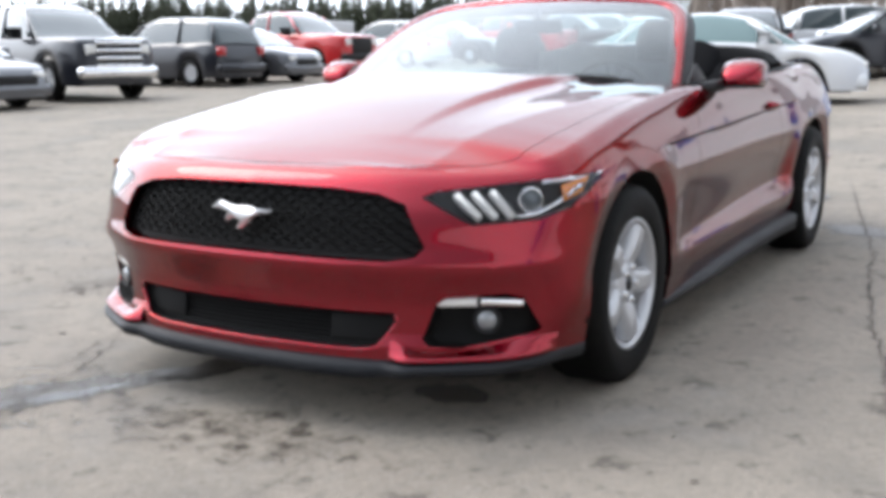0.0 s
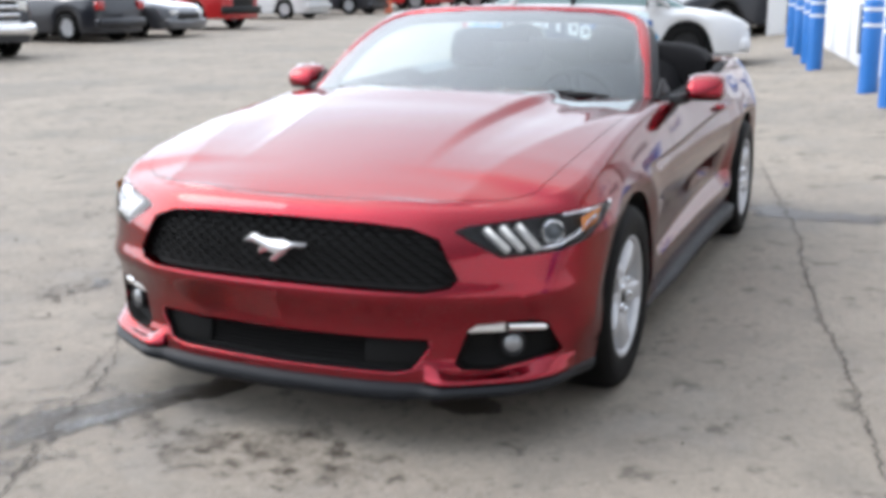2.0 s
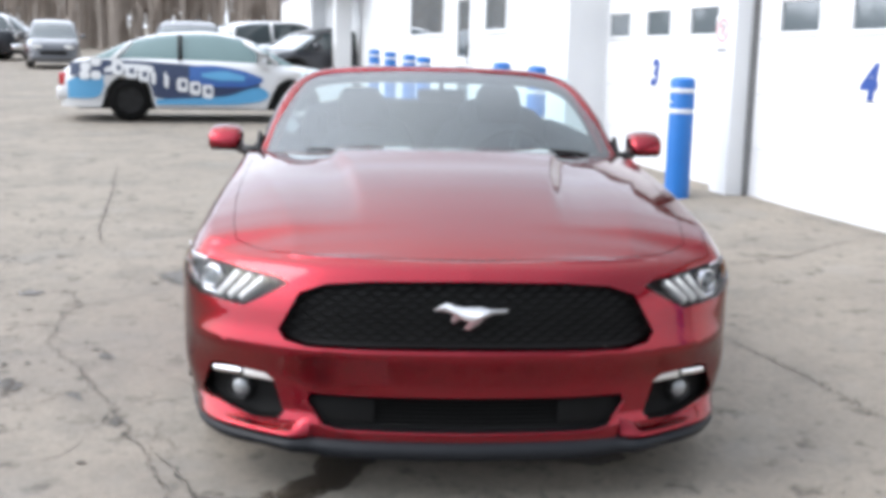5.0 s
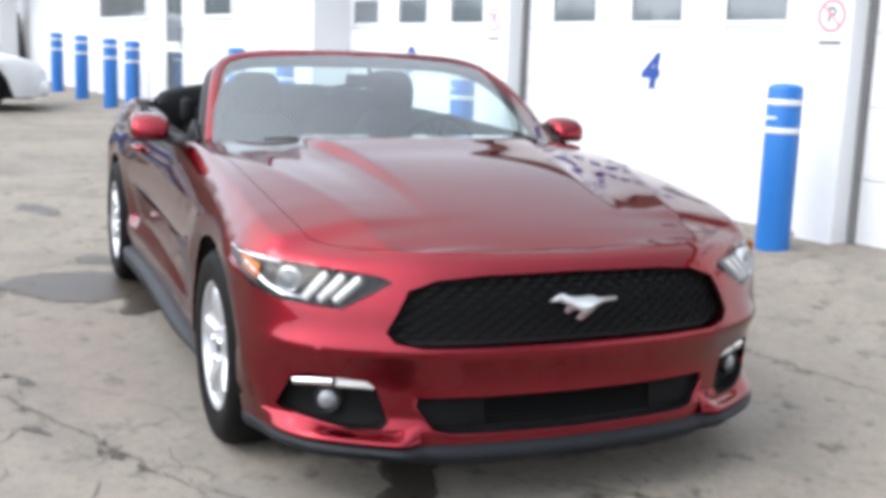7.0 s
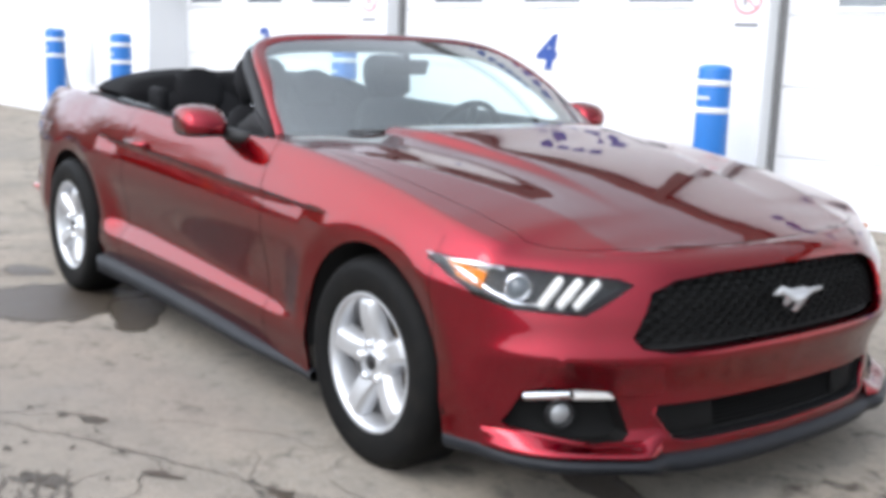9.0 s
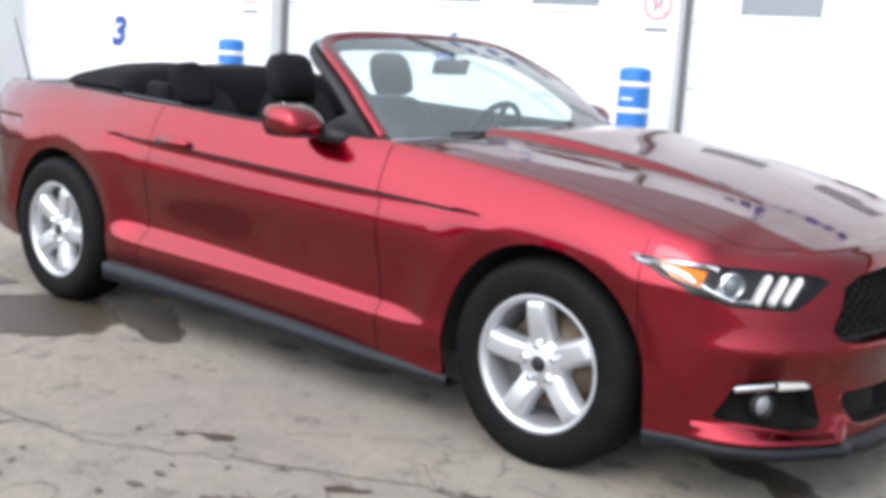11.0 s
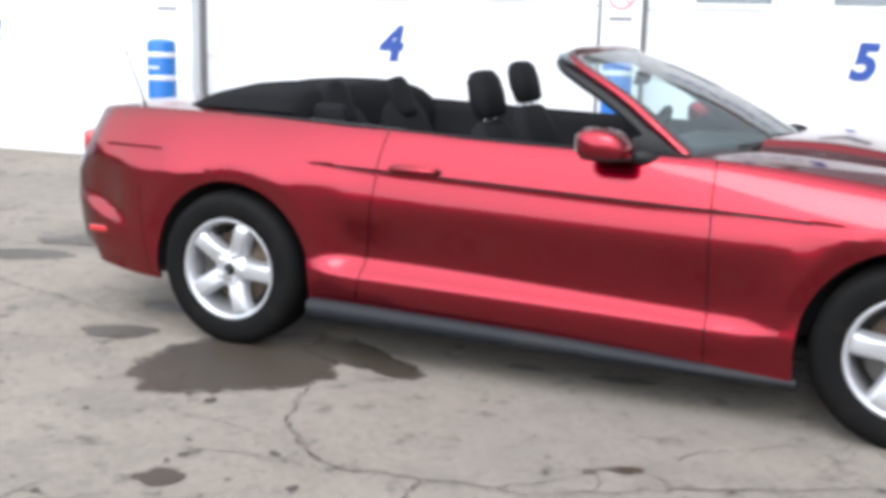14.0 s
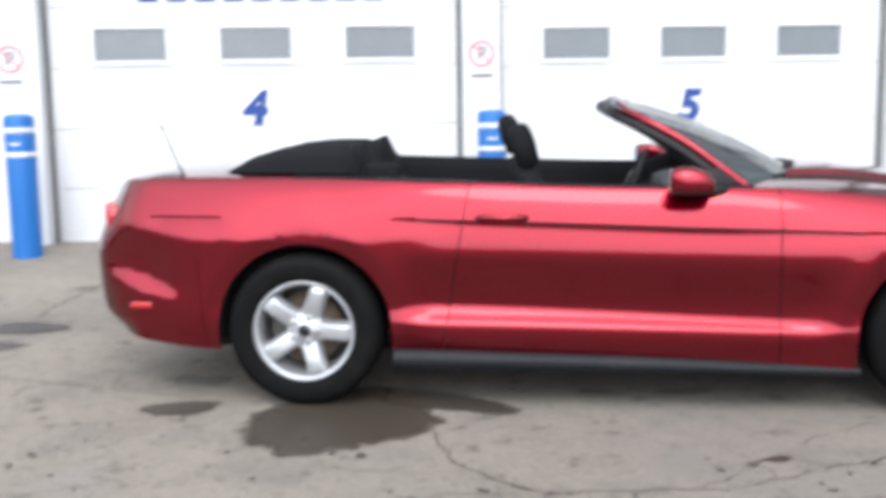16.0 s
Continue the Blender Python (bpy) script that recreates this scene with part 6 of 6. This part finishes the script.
    part("rear_bumper", box(b - 0.05, b + 0.2, -W * 0.44, W * 0.44, zf, zf + 0.22, 0.05), M_CHROME if chrome else paint_m, c)
    part("underbody", box(b + 0.25, f - 0.25, -W * 0.40, W * 0.40, clear - 0.03, clear + 0.45), M_SHADOW, c, "dark underbody", False)
    return c


far_car("sedan", "grey sedan parked on the lot with its nose showing", -8.65, -16.5, 90, M_PGREY)
far_car("pickup", "dark blue-black heavy pickup truck with a chrome grille and bumper", -11.9, -17.0, 76, M_PBLACK)
far_car("suv", "dark blue compact SUV seen from behind its quarter", -17.0, -17.95, 266, M_PBLACK)
far_car("sedan", "dark grey hatchback parked beside a red pickup", -19.1, -17.7, 88, M_PGREY)
far_car("pickup", "bright red pickup truck parked in the row", -23.5, -19.2, 84, M_PRED)
far_car("suv", "white SUV parked at the end of the row", -30.8, -20.1, 268, M_PWHITE)
far_car("suv", "dark SUV parked beside a white one", -35.1, -19.7, 88, M_PBLACK)
far_car("pickup", "red pickup truck parked far off", -39.7, -19.3, 268, M_PRED)
far_car("pickup", "dark pickup truck parked far off", -42.3, -17.5, 88, M_PBLACK)
far_car("van", "white cargo van parked far off", -45.0, -16.3, 85, M_PWHITE)

# white sedan with a blue advertising wrap, standing across the lot
wrap = far_car("sedan", "white sedan with a blue and white advertising wrap", -14.0, -2.95, 98, M_PWHITE, True)
M_NAVY = mat("navy_wrap_film", (0.01125, 0.02625, 0.075), 0.3, coat=0.6)
M_SKYB = mat("light_blue_wrap_film", (0.075, 0.285, 0.495), 0.3, coat=0.6)
M_MIDB = mat("mid_blue_wrap_film", (0.0225, 0.0975, 0.315), 0.3, coat=0.6)
hwf = curve([-2.425, -2.325, -1.925, 0, 1.725, 2.275, 2.425], [0.666, 0.814, 0.9065, 0.925, 0.9065, 0.777, 0.629])


def decal(name, poly, material, lift, label=""):
    """Film laid on the flank between a lower and an upper line of (x, low, high)."""
    xs_ = np.linspace(poly[0][0], poly[-1][0], 40)
    lo, hi = curve([p[0] for p in poly], [p[1] for p in poly]), curve([p[0] for p in poly], [p[2] for p in poly])
    rows = []
    for x in xs_:
        rows.append([(x, -(float(hwf(x)) * (1.0 if z < 0.72 else 1.0 - 0.16 * (z - 0.72)) + lift), z) for z in np.linspace(float(lo(x)), float(hi(x)), 8)])
    bm = grid_bm(np.array(rows))
    return part(name, bm, material, wrap, label)


decal("wrap_film", [(-2.3, 0.36, 0.64), (-2.0, 0.36, 0.76), (-1.80, 0.40, 0.78), (-1.72, 0.56, 0.80)], M_SKYB, 0.006, "light blue wrap film")
decal("wrap_film", [(-2.25, 0.74, 0.93), (-2.0, 0.66, 0.97), (-1.75, 0.74, 0.99), (-1.05, 0.77, 0.98), (-0.92, 0.40, 0.97), (-0.3, 0.34, 0.93), (0.35, 0.36, 0.84), (0.80, 0.46, 0.66)], M_NAVY, 0.010, "navy wrap film")
decal("wrap_film", [(-0.9, 0.27, 0.36), (0.2, 0.28, 0.42), (0.80, 0.34, 0.58), (0.95, 0.42, 0.50)], M_SKYB, 0.012, "light blue wrap film")
decal("wrap_film", [(-0.35, 0.66, 0.92), (0.0, 0.58, 0.93), (0.5, 0.58, 0.86), (0.85, 0.66, 0.74)], M_MIDB, 0.014, "mid blue oval of wrap film")
for k in range(8):
    x = -1.58 + 0.205 * k
    z = 0.875 - 0.052 * k
    up_, w_ = (0.16, 0.10, 0.10, 0.17, 0.15, 0.10, 0.10, 0.10)[k], (0.175, 0.175, 0.175, 0.07, 0.07, 0.175, 0.175, 0.175)[k]
    decal("wrap_mark", [(x, z - 0.08, z + up_ - 0.03), (x + 0.03, z - 0.115, z + up_), (x + w_ - 0.03, z - 0.125, z + min(up_, 0.10)), (x + w_, z - 0.09, z + 0.07)], M_WHITE, 0.020, "white rounded mark of lettering")
    if w_ > 0.1:
        decal("wrap_mark", [(x + 0.065, z - 0.035, z + 0.035), (x + 0.09, z - 0.05, z + 0.045), (x + 0.135, z - 0.05, z + 0.04)], M_NAVY, 0.026, "dark opening in a white mark")
for x, z in ((-2.00, 0.88), (-1.84, 0.96), (-2.02, 0.74), (-1.84, 0.74)):
    decal("wrap_mark", [(x - 0.085, z - 0.01, z + 0.01), (x - 0.05, z - 0.07, z + 0.07), (x + 0.05, z - 0.07, z + 0.07), (x + 0.085, z - 0.01, z + 0.01)], M_WHITE, 0.022, "white round mark")
decal("wrap_mark", [(-0.15, 0.74, 0.80), (0.2, 0.68, 0.84), (0.55, 0.68, 0.76)], M_SKYB, 0.020, "pale script mark")

far_car("sedan", "silver sedan parked behind the wrapped car", -24.2, -0.9, 100, M_PSILVER)
far_car("sedan", "dark sedan with a red tail light near the building", -22.4, -1.2, -58, M_PBLACK)
far_car("suv", "white SUV parked near the far end of the building", -26.5, -2.4, 120, M_PWHITE)
far_car("suv", "dark SUV parked beyond the wrapped car", -23.0, -4.7, 8, M_PBLACK)
far_car("suv", "dark grey SUV parked before the bare trees", -36.0, -11.6, 15, M_PGREY)

# white box trailer beyond the row
tr = thing("box_trailer", "plain white box trailer beyond the parked row", "trailer", pose(-36.5, -27.5, gz(-36.5, -27.5), 0, 0, 40))
part("trailer_box", box(-4.2, 4.2, -1.25, 1.25, 0.75, 1.75, 0.05), M_WHITE, tr)
for x in (-2.6, -1.6, 2.6):
    for s in (-1, 1):
        t = lathe([(0.18, -0.12), (0.34, -0.12), (0.36, -0.08), (0.36, 0.08), (0.34, 0.12), (0.18, 0.12)], 20)
        for v in t.verts:
            v.co += Vector((x, s * 1.0, 0.36))
        part("wheel", t, M_TYRE, tr)
part("chassis", box(-4.0, 4.0, -0.5, 0.5, 0.45, 0.75), M_SHADOW, tr, "", False)

# orange marker post in the row
x, y = -36.2, -17.6
cone = thing("marker_post", "orange upright marker post between parked cars", "marker", pose(x, y, gz(x, y)))
part("post", lathe([(0.20, 0.0), (0.19, 0.05), (0.13, 0.06), (0.12, 1.5), (0.10, 1.62), (0.001, 1.64)], 20), M_ORANGE, cone).matrix_basis = pose(0, 0, 0, 90, 0, 0)


# ---- woods along the far edge ----
def bare_tree(rng, h):
    bm = bmesh.new()
    def limb(p, d, l, r, depth):
        q = p + d * l
        mid = p.lerp(q, 0.5) + Vector((rng.uniform(-1, 1), rng.uniform(-1, 1), 0)) * l * 0.05
        tube([p, mid, q], [r, r * 0.8, r * 0.55], 4, bm, False)
        if depth >= 3:
            return
        for k in range(7 if depth == 0 else 3):
            f = rng.uniform(0.25, 1.0)
            a = rng.uniform(0, 2 * math.pi)
            nd = (d + Vector((math.cos(a), math.sin(a), rng.uniform(0.2, 0.9))) * rng.uniform(0.4, 0.8)).normalized()
            limb(p.lerp(q, f), nd, l * rng.uniform(0.3, 0.55), r * 0.5, depth + 1)
    limb(Vector((0, 0, -0.3)), Vector((rng.uniform(-0.05, 0.05), rng.uniform(-0.05, 0.05), 1)), h * 0.7, h * 0.015, 0)
    return bm


def conifer(rng, h):
    bm = tube([(0, 0, -0.2), (0, 0, h * 0.5), (0, 0, h)], [h * 0.018, h * 0.012, 0.02], 5)
    for k in range(130):
        f = rng.uniform(0.08, 1.0)
        z = h * f
        R = h * 0.20 * (1.04 - f) ** 0.8 * rng.uniform(0.6, 1.1)
        a = rng.uniform(0, 2 * math.pi)
        c, s_ = math.cos(a), math.sin(a)
        tip, base = Vector((c * R, s_ * R, z - R * 0.35)), Vector((0, 0, z))
        side, up_ = Vector((-s_, c, 0)) * R * 0.28, Vector((0, 0, R * 0.16))
        v = [bm.verts.new(p) for p in (base + up_, base.lerp(tip, 0.6) + side, tip, base.lerp(tip, 0.6) - side, base.lerp(tip, 0.5) - up_ * 2)]
        for tri in ((0, 1, 2), (0, 2, 3), (4, 2, 1), (4, 3, 2)):
            bm.faces.new([v[i] for i in tri])
    return bm


def arrays(bm):
    bm.verts.index_update()
    v = np.array([tuple(q.co) for q in bm.verts])
    f = [[q.index for q in fc.verts] for fc in bm.faces]
    bm.free()
    return v, f


def woods(name, label, kinds, spots, rng, material):
    """Many far trees, each turned and scaled its own way, as one growth."""
    vs, fs, n = [], [], 0
    for x, y in spots:
        v, f = rng.choice(kinds)
        a, k = rng.uniform(0, 6.28), rng.uniform(0.75, 1.2)
        c, s_ = math.cos(a) * k, math.sin(a) * k
        vs.append(np.stack([v[:, 0] * c - v[:, 1] * s_ + x, v[:, 0] * s_ + v[:, 1] * c + y, v[:, 2] * k + gz(x, y) - 0.1], -1))
        fs += [[i + n for i in q] for q in f]
        n += len(v)
    me = bpy.data.meshes.new(name)
    me.from_pydata(np.concatenate(vs).tolist(), [], fs)
    me.materials.append(material)
    tagged(new(name, me), label, "woods", kind="stuff")


rng = random.Random(7)
kinds = [arrays(bare_tree(rng, rng.uniform(9, 13))) for k in range(6)]
spots = [(-66 - 22 * rng.random(), -32 + 70 * rng.random()) for k in range(460)] + [(-92 - 25 * rng.random(), -46 + 100 * rng.random()) for k in range(480)]
woods("bare_woods", "leafless grey-brown woods beyond the parked cars", kinds, spots, rng, M_TWIG)
kinds = [arrays(conifer(rng, rng.uniform(8, 10))) for k in range(5)]
spots = []
for k in range(760):
    f = rng.random()
    spots.append((-105 - 90 * f + rng.uniform(-9, 9), -215 + 120 * f + rng.uniform(-9, 9)))
woods("conifer_woods", "dark green conifer line on the horizon", kinds, spots, rng, M_CONIFER)
